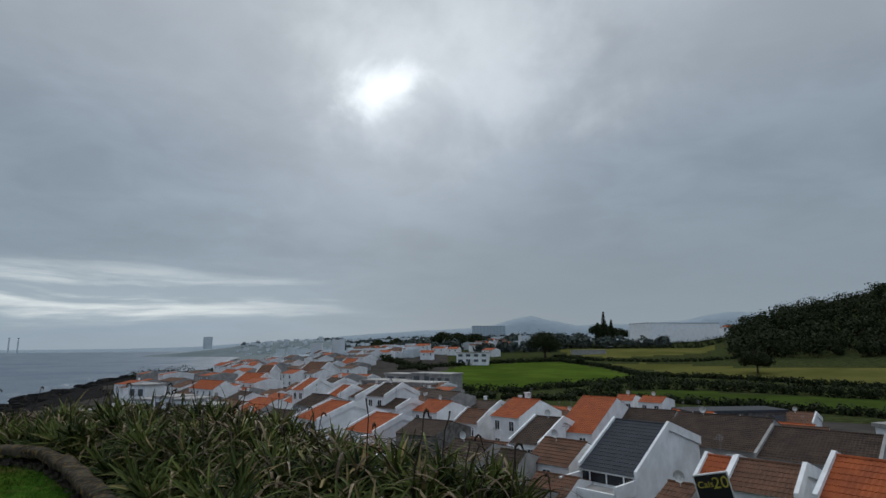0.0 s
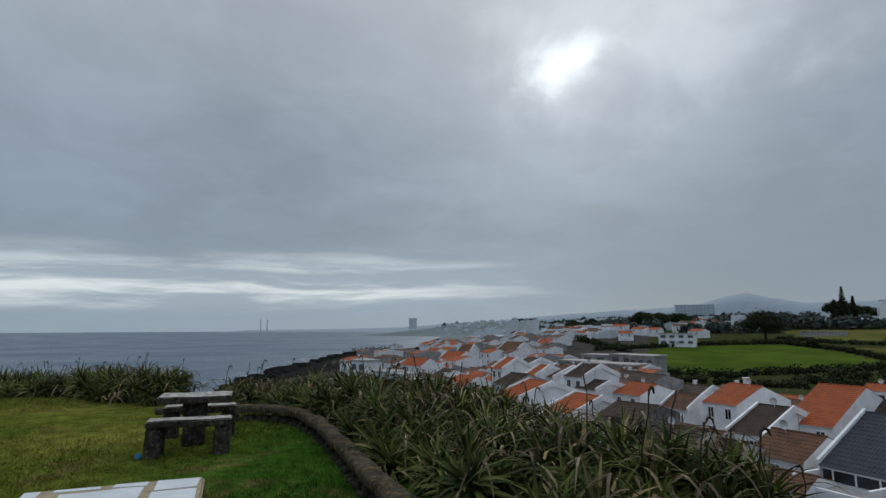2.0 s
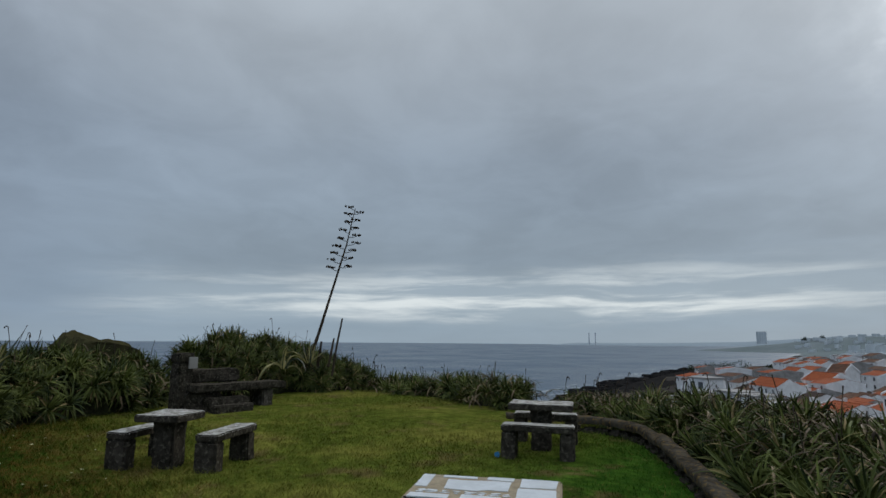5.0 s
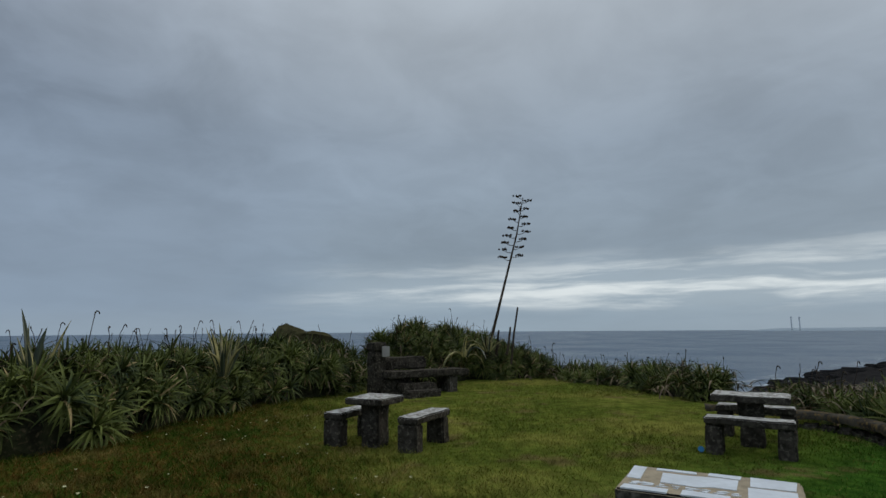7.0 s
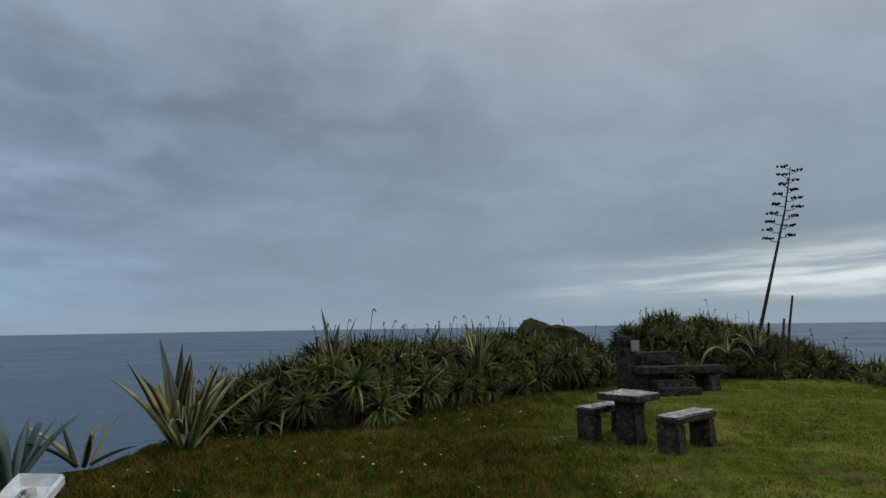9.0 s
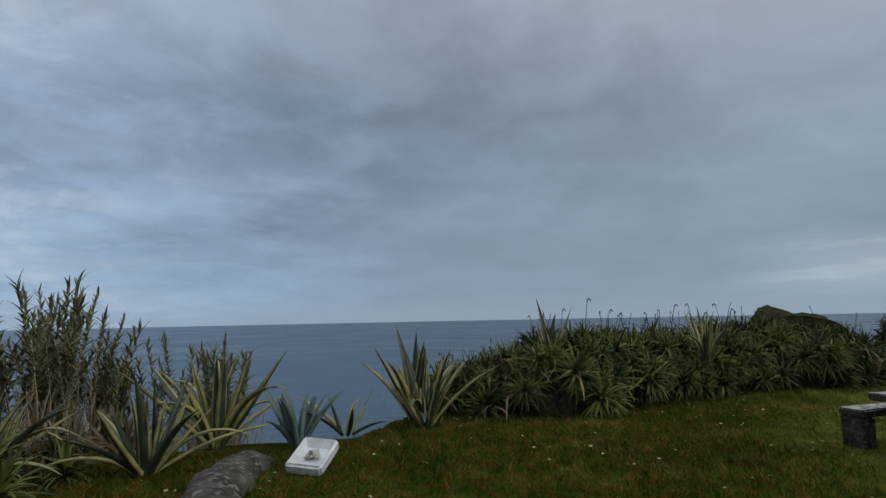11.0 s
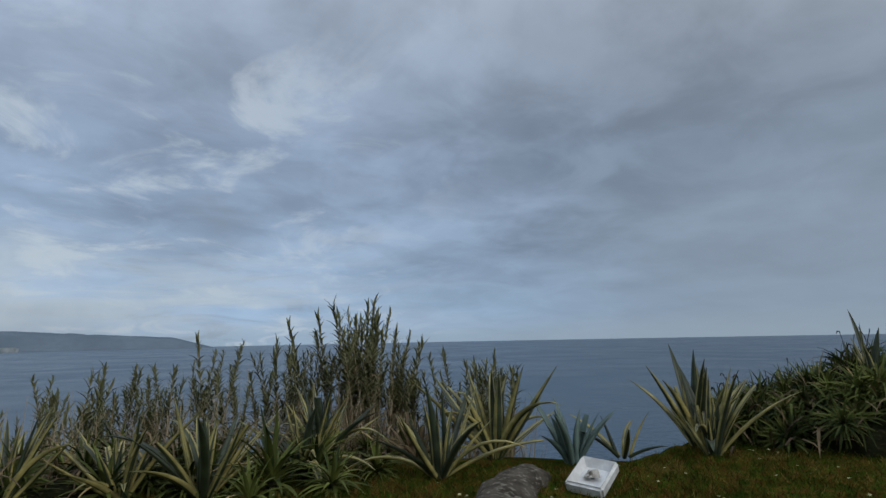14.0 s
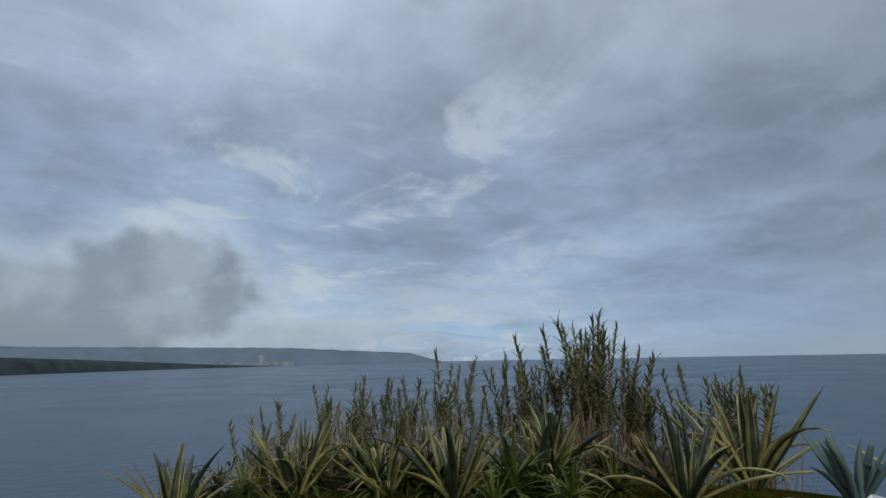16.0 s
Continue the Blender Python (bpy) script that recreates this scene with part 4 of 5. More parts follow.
def tree(x, y, height, spread, label, leaf=0.5, count=1500, mat=None, trunk=0.3, seed=1):
    rng = random.Random(seed)
    z = land_z(x, y)
    ob = thing("tree", label, "tree", pose(x, y, z))
    g = Geo()
    g.tube([(0, 0, -0.5), (0.1, 0.05, height * 0.25), (0.0, 0.1, height * 0.55)], [height * 0.04, height * 0.03, height * 0.015], 8)
    for k in range(5):
        a = k * 1.3
        g.tube([(0, 0, height * trunk), (math.cos(a) * spread * 0.35, math.sin(a) * spread * 0.35, height * 0.55), (math.cos(a) * spread * 0.6, math.sin(a) * spread * 0.6, height * 0.72)], [height * 0.018, height * 0.012, height * 0.005], 5)
    part("trunk", g, BARK, ob)
    g = Geo()
    lobes = 11
    for k in range(lobes):
        a = k * 2.4
        r = spread * 0.6 * math.sqrt(k / lobes)
        clump(g, (math.cos(a) * r, math.sin(a) * r, height * (0.38 + 0.16 * math.cos(r / spread * 2.6) + rng.uniform(-0.05, 0.05))), spread * 0.45, count // lobes, leaf, rng)
    part("crown", g, mat or CROWN, ob)
    return ob


tx, ty, tz = afar(-9.8, 300, 0)
tree(tx, ty, 26, 17, "dark round-crowned tree at the pasture's edge", 0.7, 4500, seed=2, trunk=0.15)
tx, ty, tz = afar(-28.6, 225, 0)
tree(tx, ty, 15, 9, "dark spreading tree standing in dry pasture", 0.6, 4500, seed=3, trunk=0.2)
for a, d, hh, s in ((-15.2, 560, 22, 13), (-16.0, 570, 18, 13), (-17.0, 580, 14, 13), (-13.2, 260, 5, 2.4), (-18.5, 575, 16, 9), (7.0, 420, 15, 9), (5.2, 430, 14, 9), (0.5, 400, 15, 10), (-1.0, 410, 14, 9), (-3.0, 430, 12, 8)):
    x, y, z = afar(a, d)
    tree(x, y, hh * K, s * K, "dark evergreen tree far behind the fields", 1.5 if d > 350 else 0.4, 2200, seed=int(a * 10) % 97, trunk=0.15)


def conifer(x, y, height, label, seed):
    """A tall tapering evergreen with drooping tiers."""
    rng = random.Random(seed)
    ob = thing("conifer", label, "tree", pose(x, y, land_z(x, y)))
    part("trunk", Geo().tube([(0, 0, -1), (0, 0, height * 0.5), (0, 0, height)], [height * 0.02, height * 0.013, 0.1], 7), BARK, ob)
    g = Geo()
    for k in range(16):
        u = k / 15
        for j in range(7):
            w = j * 0.9 + k * 0.37
            r = height * (0.19 * (1 - u) + 0.015) * rng.uniform(0.7, 1.1)
            clump(g, (math.cos(w) * r * 0.6, math.sin(w) * r * 0.6, height * (0.14 + 0.84 * u)), r * 0.5 + 0.3, 22, 0.9, rng, squash=0.5)
    part("crown", g, CROWN, ob)
    return ob


for a, d, hh in ((-15.6, 620, 34), (-16.3, 640, 25), (-15.0, 650, 22)):
    x, y, z = spot(a, d, 0)
    conifer(x, y, hh, "tall dark pointed evergreen beyond the fields", int(hh))
rng = random.Random(51)
for a, d in ((-27.0, 740), (-27.7, 760), (-28.4, 745), (-26.6, 790)):
    x, y, z = spot(a, d, 0)
    house((x, y, land_z(x, y) + 14), 11, 5, "orange", WHITE, 2.2, 8.0, rng.uniform(-60, 20), False, windows=2)


def hedge_row(name, label, a0, d0, a1, d1, high, wide, mat, leaf=0.5, per=10, seed=0, base=0.0):
    """A long uneven run of bushes or overgrown wall between two points."""
    rng = random.Random(seed)
    p, q = Vector(afar(a0, d0)), Vector(afar(a1, d1))
    n = max(4, int((q - p).length / (wide * 0.2)))
    g = Geo()
    for i in range(n + 1):
        c = p.lerp(q, i / n)
        c = Vector((c.x + rng.uniform(-0.35, 0.35) * wide, c.y + rng.uniform(-0.35, 0.35) * wide, 0))
        z = land_z(c.x, c.y) + base
        if name == "far_wood" and noise.noise((c.x * 0.012, c.y * 0.012, seed)) < 0.05:
            continue
        r = high * 0.6 * rng.uniform(0.6, 1.15)
        clump(g, (c.x, c.y, z + r * 0.45), r, per, leaf, rng, squash=0.85)
    return tagged(part(name, g, mat), label, "hedge", kind="stuff")


FIELD_WALLS = (
    ("dark overgrown wall along the green pasture", ((1.0, 220), (-6.3, 209), (-11.5, 231), (-16.5, 250), (-19.5, 272)), 4.2, 5),
    ("dark stone wall dividing green and dry pastures", ((-11.5, 384), (-15.5, 345), (-19.2, 290), (-24, 287), (-30, 272), (-46, 240)), 3.4, 4),
    ("dark overgrown wall behind the green pasture", ((5, 330), (-2, 360), (-6, 376), (-12, 392)), 4.4, 5),
    ("dark shrubs between the dry pastures", ((-11, 430), (-15, 393), (-20, 384), (-27, 400)), 4.0, 7),
    ("dark shrubs at the far side of the pastures", ((-8, 545), (-27, 548)), 4.5, 8),
    ("dark bramble-grown wall before the lower meadow", ((-12, 205), (-16, 193), (-27, 180), (-46, 168)), 3.6, 4),
    ("dark bramble-grown wall behind the lower meadow", ((-14, 214), (-20, 231), (-28, 228), (-46, 214)), 6.0, 6),
    ("dark brambles under the stone wall", ((-17.5, 262), (-24, 250), (-34, 232), (-46, 222)), 4.5, 7),
    ("dark shrubs between pasture and village", ((1, 199), (-6, 188), (-14, 186)), 3.4, 5),
    ("dark shrubs before the white warehouse", ((-16.5, 610), (-27, 592)), 7.5, 9),
    ("dark thicket at the foot of the wooded hill", ((-27.2, 399), (-27.4, 476)), 4, 7),
)
for k, (words, line, high, wide) in enumerate(FIELD_WALLS):
    for (a0, d0), (a1, d1) in zip(line, line[1:]):
        hedge_row("hedge", words, a0, d0 / K, a1, d1 / K, high, wide, CROWN, 0.55, 45, 40 + k)
hedge_row("hedge", "dark shrubs behind the village street", 2, 230, 7, 300, 6.0, 9, CROWN, 0.72, 45, 8)
hedge_row("hedge", "dark shrubs on the lava point", 24.6, 318, 29.4, 322, 9.0, 8, CROWN, 0.55, 45, 9, 0)
hedge_row("hedge", "dark shrubs near the rocky shore", 17, 260, 22.5, 300, 5, 8, CROWN, 0.72, 45, 10, 0)
for k, (a0, d0, a1, d1) in enumerate(((11, 470, -10, 500), (8, 540, -27, 590), (10, 700, -27, 760), (3, 800, -24, 900), (9, 620, -14, 640), (10, 900, -12, 860), (14, 1150, -6, 1200), (-2, 720, -20, 700), (-8, 1400, 12, 1500), (20, 1700, 4, 1800))):
    hedge_row("far_wood", "hazy dark trees between distant houses", a0, d0 / K, a1, d1 / K, 15, 30, FAR_CROWN, 2.4, 70, 20 + k)


def build_wood():
    rng = random.Random(8)
    g = Geo()
    for i in range(1000):
        a, d = rng.uniform(-62, -26.8), rng.uniform(385, 620)
        x, y, _ = spot(a, d, 0)
        h = rng.uniform(7, 18) if rng.random() < 0.7 else rng.uniform(5, 9)
        clump(g, (x, y, land_z(x, y) + h * 0.4), h * rng.uniform(0.45, 0.7), 105, rng.uniform(0.8, 1.5), rng, squash=0.9)
    tagged(part("wood", g, CROWN), "dense dark evergreen wood covering a hillside", "wood", kind="stuff")


build_wood()


def build_shore():
    rng = random.Random(4)
    g = Geo()
    for i in range(260):
        y = rng.uniform(160, 520)
        x = float(np.interp(y, COAST_Y, COAST_X)) + rng.uniform(-6, 20)
        s = rng.uniform(1.5, 5)
        ps = [Vector(v) for v in ((-1, -1, -1), (1, -1, -1), (1, 1, -1), (-1, 1, -1), (-.7, -.6, .6), (.6, -.7, .8), (.7, .6, .5), (-.6, .7, .7))]
        ps = [Vector((x, y, SEA_Z + 0.6)) + Vector((p.x * s * rng.uniform(.7, 1.3), p.y * s * rng.uniform(.7, 1.3), p.z * s * rng.uniform(0.25, 0.6))) for p in ps]
        g.add(ps, [(3, 2, 1, 0), (4, 5, 6, 7), (0, 1, 5, 4), (1, 2, 6, 5), (2, 3, 7, 6), (3, 0, 4, 7)])
    tagged(part("shore_rocks", g, LAVA), "black lava rocks along the shoreline", "rocks", kind="stuff")
    g = Geo()
    for i in range(70):
        y = rng.uniform(190, 460)
        x = float(np.interp(y, COAST_Y, COAST_X)) - rng.uniform(6, 26)
        l, w = rng.uniform(4, 14), rng.uniform(0.6, 2.2)
        a = rng.uniform(1.3, 2.0)
        pts = [(x + math.cos(a) * l * u - math.sin(a) * w * v, y + math.sin(a) * l * u + math.cos(a) * w * v, SEA_Z + 0.12 + 0.25 * (1 - abs(v)) + rng.uniform(0, .05)) for u, v in ((-.5, 0), (-.2, -.5), (.3, -.4), (.5, 0), (.2, .5), (-.3, .4))]
        g.add(pts, [(0, 1, 2, 3, 4, 5)])
    tagged(part("surf", g, FOAM), "white surf breaking by the rocks", "surf", kind="stuff")


build_shore()

# ---- the lawn: kerb walls, tables, seat ----


def curve_points(pts, spacing):
    pts = [Vector(p) for p in pts]
    out = []
    for i in range(len(pts) - 1):
        p0, p1, p2, p3 = pts[max(i - 1, 0)], pts[i], pts[i + 1], pts[min(i + 2, len(pts) - 1)]
        n = max(1, int((p2 - p1).length / spacing))
        for k in range(n):
            t = k / n
            out.append(0.5 * ((2 * p1) + (p2 - p0) * t + (2 * p0 - 5 * p1 + 4 * p2 - p3) * t * t + (3 * p1 - p0 - 3 * p2 + p3) * t ** 3))
    out.append(pts[-1])
    return out


def stone_wall(label, pts, width, height, seed, cap=KERB, coping=True):
    """A low wall of single stones under a rounded mortar coping."""
    rng = random.Random(seed)
    ob = thing("wall", label, "wall", kind="structure")
    line = curve_points([(x, y, 0) for x, y in pts], 0.27)
    variants = []
    for k in range(6):
        tall = height * (0.62 if coping else 0.85 + 0.08 * k)
        me = soft_block(0.30 if coping else 0.36, width * (1 if coping else 0.85 + 0.06 * k), tall, 0.05 if coping else 0.08, 0.035 if coping else 0.08, 2, seed + k, -0.08)
        me.materials.append(STONE if coping else cap)
        variants.append(me)
    for i in range(len(line) - 1):
        a, b = line[i], line[i + 1]
        turn = math.degrees(math.atan2(b.y - a.y, b.x - a.x))
        s = part("stone", rng.choice(variants), None, ob)
        m = (a + b) / 2
        s.matrix_basis = pose(m.x, m.y, land_z(m.x, m.y), rng.uniform(-4, 4), rng.uniform(-4, 4), turn)
    if not coping:
        return ob
    g = Geo()
    dense = curve_points([(x, y, 0) for x, y in pts], 0.09)
    prof = [(-0.5, 0.55), (-0.56, 0.8), (-0.5, 0.95), (-0.25, 1.0), (0.25, 1.0), (0.5, 0.95), (0.56, 0.8), (0.5, 0.55)]
    n = len(prof)
    for i, p in enumerate(dense):
        q = dense[min(i + 1, len(dense) - 1)] - dense[max(i - 1, 0)]
        side = Vector((-q.y, q.x, 0)).normalized()
        z = land_z(p.x, p.y)
        for u, v in prof:
            j = noise.noise_vector((p.x * 2 + u, p.y * 2, v + seed)) * 0.03 + noise.noise_vector((p.x * 11, p.y * 11, u * 3)) * 0.02
            g.v.append(tuple(p + side * u * width + Vector((0, 0, z + v * height)) + j))
    g.f = [(i * n + k, i * n + k + 1, (i + 1) * n + k + 1, (i + 1) * n + k) for i in range(len(dense) - 1) for k in range(n - 1)]
    g.m = [0] * len(g.f)
    part("coping", g, cap, ob, smooth=True)
    return ob


stone_wall("low curved lava-stone wall with lichen-stained coping", [(-8.2, 7.5), (-7.3, 8.15), (-6.5, 8.4), (-5.7, 8.1), (-4.9, 7.4), (-4.2, 6.65), (-3.5, 5.85), (-2.9, 5.15), (-2.2, 4.4), (-1.5, 3.6), (-0.9, 2.7)], 0.2, 0.25, 1)


def flat_rock(label, pts, width, height, seed):
    """A long, low, rounded rock lying along a line."""
    line = curve_points([(x, y, 0) for x, y in pts], 0.05)
    prof = [(-0.62, -0.3), (-0.55, 0.35), (-0.42, 0.78), (-0.2, 0.95), (0.05, 1.0), (0.28, 0.92), (0.45, 0.72), (0.56, 0.3), (0.62, -0.3)]
    n, g = len(prof), Geo()
    for i, p in enumerate(line):
        q = line[min(i + 1, len(line) - 1)] - line[max(i - 1, 0)]
        side = Vector((-q.y, q.x, 0)).normalized()
        end = min(1.0, (i / 7) ** 0.5, ((len(line) - 1 - i) / 7) ** 0.5)
        swell = 0.85 + 0.35 * noise.noise((p.x * 1.1, p.y * 1.1, seed))
        for u, v in prof:
            j = noise.noise_vector((p.x * 3 + u, p.y * 3, v + seed)) * 0.06 + noise.noise_vector((p.x * 12, p.y * 12, u * 4)) * 0.014
            g.v.append(tuple(p + side * u * width * swell * (0.15 + 0.85 * end) + Vector((0, 0, land_z(p.x, p.y) + v * height * swell * end)) + j))
    g.f = [(i * n + k, i * n + k + 1, (i + 1) * n + k + 1, (i + 1) * n + k) for i in range(len(line) - 1) for k in range(n - 1)]
    g.m = [0] * len(g.f)
    return tagged(part("boulder", g, GREY_STONE, smooth=True), label, "boulder")


flat_rock("long low rounded grey rock at the cliff edge", [(-3.5, -4.1), (-4.1, -4.68), (-4.7, -5.05), (-5.3, -5.2)], 0.46, 0.19, 7)
flat_rock("low rounded grey rock sunk in the grass", [(-2.5, -3.0), (-2.9, -3.5), (-3.25, -3.85)], 0.42, 0.16, 12)


def picnic_bench(parent_group, m, label="rough stone bench with lichened top slab"):
    ob = thing("stone_bench", label, "bench", m, parent_group)
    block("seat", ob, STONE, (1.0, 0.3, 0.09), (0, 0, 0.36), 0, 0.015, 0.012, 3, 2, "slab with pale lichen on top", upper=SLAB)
    for x in (-0.4, 0.4):
        block("leg", ob, STONE, (0.2, 0.28, 0.42), (x, 0, -0.06), 0, 0.025, 0.02, 3, x)
    return ob


def picnic_table(m, top, label, mosaic=False, long=0.93):
    ob = thing("stone_table", label, "table", m, "picnic tables")
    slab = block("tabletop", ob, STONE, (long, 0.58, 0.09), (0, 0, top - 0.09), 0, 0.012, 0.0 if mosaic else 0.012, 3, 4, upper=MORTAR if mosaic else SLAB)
    block("pillar", ob, STONE, (0.29, 0.3, top - 0.02), (0, 0, -0.06), 0, 0.03, 0.025, 3, 5)
    if mosaic:
        rng = random.Random(2)
        # broken white tiles set in mortar: large pieces, then shards
        sheets = [(-0.455, -0.365, -0.04, 0.27), (-0.31, -0.08, 0.205, 0.272), (-0.02, 0.15, 0.195, 0.265), (0.2, 0.43, 0.05, 0.27), (0.2, 0.43, -0.2, 0.02), (-0.26, 0.14, -0.07, 0.165), (-0.44, -0.2, -0.275, -0.2), (-0.12, 0.12, -0.28, -0.19)]
        shapes = [[(a, c), (b, c), (b, d), (a, d)] for a, b, c, d in sheets]
        for q in range(16):
            x, y, r = -0.38 + (q % 8) * 0.075, -0.125 - 0.035 * (q // 8), rng.uniform(0.016, 0.03)
            shapes.append([(x + math.cos(w + q) * r * 1.3, y + math.sin(w + q) * r * 0.6) for w in (0, 1.4, 2.6, 4.4)])
        for pts in shapes:
            pts = [(a + rng.uniform(-0.012, 0.012), b + rng.uniform(-0.012, 0.012)) for a, b in pts]
            if abs(pts[0][0] - pts[1][0]) > 0.35:
                pts = pts[:1] + [(-0.05, pts[0][1] - 0.02), (0.02, pts[0][1] + 0.02)] + pts[1:3] + [(0.05, pts[2][1] + 0.012), (-0.15, pts[2][1] - 0.015)] + pts[3:]
            k = len(pts)
            g = Geo().add([(a, b, z) for z in (top - 0.004, top + 0.004) for a, b in pts], [tuple(range(k, 2 * k))] + [(q, (q + 1) % k, (q + 1) % k + k, q + k) for q in range(k)])
            part("tile", g, TILE_WHITE, slab).matrix_basis = Matrix.Translation((0, 0, -(top - 0.09)))
    return ob


U1 = math.degrees(math.atan2(0.61, 0.79))
picnic_bench("picnic benches", pose(-5.79, 5.8, 0, 0, 0, U1))
picnic_table(pose(-6.2, 6.32, 0, 0, 0, U1), 0.68, "weathered stone picnic table with lichened square top")
picnic_bench("picnic benches", pose(-6.62, 6.86, 0, 0, 0, U1))
U2 = math.degrees(math.atan2(0.72, -0.7))
picnic_bench("picnic benches", pose(-8.62, 1.36, 0, 0, 0, U2))
picnic_table(pose(-8.15, 1.58, 0, 0, 0, U2), 0.66, "weathered stone picnic table with lichened square top", long=0.62)
picnic_bench("picnic benches", pose(-7.82, 2.2, 0, 0, 0, U2))
picnic_table(pose(-2.955, 2.325, 0, 0, 0, 41), 0.69, "stone table topped with broken white tile mosaic", True)

seat = thing("stone_bench", "old dark stone bench with steps and a post", "bench", pose(-13.9, 3.9, 0, 0, 0, 103))
block("post", seat, STONE, (0.32, 0.42, 1.12), (-1.0, 0.1, -0.05), 0, 0.04, 0.04, 3, 1)
block("post_cap", seat, STONE, (0.34, 0.45, 0.2), (-1.0, 0.1, 1.07), 0, 0.03, 0.03, 2, 2)
block("plaque", seat, CREAM, (0.2, 0.03, 0.26), (-0.88, -0.16, 0.93), 0, 0.01, 0.01, 1, 3, "pale worn square plaque")
block("seat", seat, STONE, (2.3, 0.75, 0.16), (0.2, -0.1, 0.42), 0, 0.03, 0.03, 4, 4)
block("backrest", seat, STONE, (1.3, 0.5, 0.3), (-0.1, 0.55, 0.58), 0, 0.04, 0.04, 3, 5)
block("step", seat, STONE, (0.95, 0.4, 0.36), (-0.2, -0.45, -0.05), 0, 0.03, 0.03, 3, 6)
block("step", seat, STONE, (0.9, 0.35, 0.2), (-0.25, -0.78, -0.03), 0, 0.03, 0.03, 3, 7)
block("base", seat, STONE, (0.85, 0.6, 0.44), (-0.6, 0.0, -0.03), 0, 0.04, 0.04, 3, 9)
block("leg", seat, GREY_STONE, (0.3, 0.6, 0.46), (0.9, -0.1, -0.04), 0, 0.03, 0.02, 2, 8)

# basin
basin = thing("washbasin", "discarded white porcelain washbasin lying tilted on grass", "basin", pose(-5.17, -4.4, 0.15, 22, 4, 104) @ Matrix.Scale(0.82, 4))
bm = bmesh.new()
bmesh.ops.create_cube(bm, size=1.0)
bmesh.ops.scale(bm, vec=(0.5, 0.62, 0.16), verts=bm.verts)
bmesh.ops.bevel(bm, geom=[e for e in bm.edges], offset=0.03, segments=3, affect="EDGES")
top = max((f for f in bm.faces), key=lambda f: f.calc_center_median().z)
r = bmesh.ops.inset_region(bm, faces=[top], thickness=0.032)
bmesh.ops.translate(bm, vec=(0, 0, -0.10), verts=top.verts)
bmesh.ops.scale(bm, vec=(0.8, 0.75, 1), verts=top.verts)
me = bpy.data.meshes.new("bowl")
bm.to_mesh(me)
bm.free()
me.materials.append(PORCELAIN)
part("bowl", me, None, basin)
part("drain", Geo().tube([(0, 0, -0.02), (0, 0, -0.012)], [0.03, 0.03], 12), METAL, basin, "dark metal drain ring")
part("crumpled_wrapper", Geo().add([(-.1, -.08, 0), (.02, -.1, .05), (.12, -.02, .02), (.05, .09, .06), (-.08, .07, .03), (0, 0, .09)], [(0, 1, 5), (1, 2, 5), (2, 3, 5), (3, 4, 5), (4, 0, 5)]), SLAB, basin, "crumpled clear wrapper")

rubbish = thing("plastic_cup", "crushed blue plastic cup lying by the bench", "litter", pose(-6.2, 5.42, 0.03, 80, 0, 40) @ Matrix.Scale(0.75, 4))
part("cup", Geo().tube([(0, 0, 0), (0, 0, 0.05), (0, 0, 0.11)], [0.035, 0.05, 0.05], 10), BLUE_PLASTIC, rubbish)

# boulder behind the hedge
bm = bmesh.new()
bmesh.ops.create_icosphere(bm, subdivisions=4, radius=1.0)
for v in bm.verts:
    v.co = Vector((v.co.x * 1.5, v.co.y * 1.1, max(-0.4, min(v.co.z, 0.5 - 0.25 * v.co.x)) * 1.4))
    v.co += noise.noise_vector(v.co * 1.5) * 0.25 + noise.noise_vector(v.co * 5) * 0.06
me = bpy.data.meshes.new("boulder")
bm.to_mesh(me)
bm.free()
me.materials.append(MOSS)
rock = tagged(new("boulder", me), "mossy brown boulder rising behind the aloe hedge", "boulder")
rock.matrix_world = pose(-17.6, 1.68, 1.0, 0, 0, 80) @ Matrix.Scale(0.72, 4)

# café sign on its pole below the bank
sx, sy, sz = 4.94, 10.95, -1.0
sign = thing("cafe_sign", "small black café sign with yellow lettering on a pole", "sign", pose(sx, sy, sz, 0, 0, -24) @ Matrix.Scale(0.9, 4))
board = part("board", Geo().box(0, 0, -0.55, 0.64, 0.05, 0.85), SIGN_BLACK, sign)
board.matrix_basis = pose(0, 0, 0, 0, -12, 0)
part("frame", Geo().box(-0.33, 0, -0.55, 0.025, 0.07, 0.85).box(0.33, 0, -0.55, 0.025, 0.07, 0.85).box(0, 0, 0.3, 0.68, 0.07, 0.025), SIGN_WHITE, board)
part("pole", Geo().tube([(0, 0.06, -3.6), (0, 0.06, 0.2)], [0.035, 0.035], 8), METAL, sign)
for text, px, pz, size in (("Cais", -0.29, 0.06, 0.18), ("20", 0.0, 0.02, 0.32)):
    cu = bpy.data.curves.new("lettering", "FONT")
    cu.body, cu.size, cu.extrude = text, size, 0.004
    cu.materials.append(SIGN_YELLOW)
    ob = new("lettering", cu)
    ob.parent = board
    ob.matrix_basis = pose(px, -0.032, pz, 90, 0, 0)

# ---- aloe hedges ----


def strap(geo, root, way, length, width, droop, segs=5, mat=0, fold=0.25, twist=0.0, taper=0.75):
    """A tapered, folded, drooping leaf."""
    p = Vector(root)
    d = Vector(way).normalized()
    side = d.cross(Vector((0, 0, 1)))
    side = side.normalized() if side.length > 0.01 else Vector((1, 0, 0))
    vs = []
    for i in range(segs + 1):
        u = i / segs
        w = width * 0.5 * (1 - u ** (1 / taper)) * (0.75 + 0.5 * min(1, u * 3)) + 0.002
        up = side.cross(d).normalized()
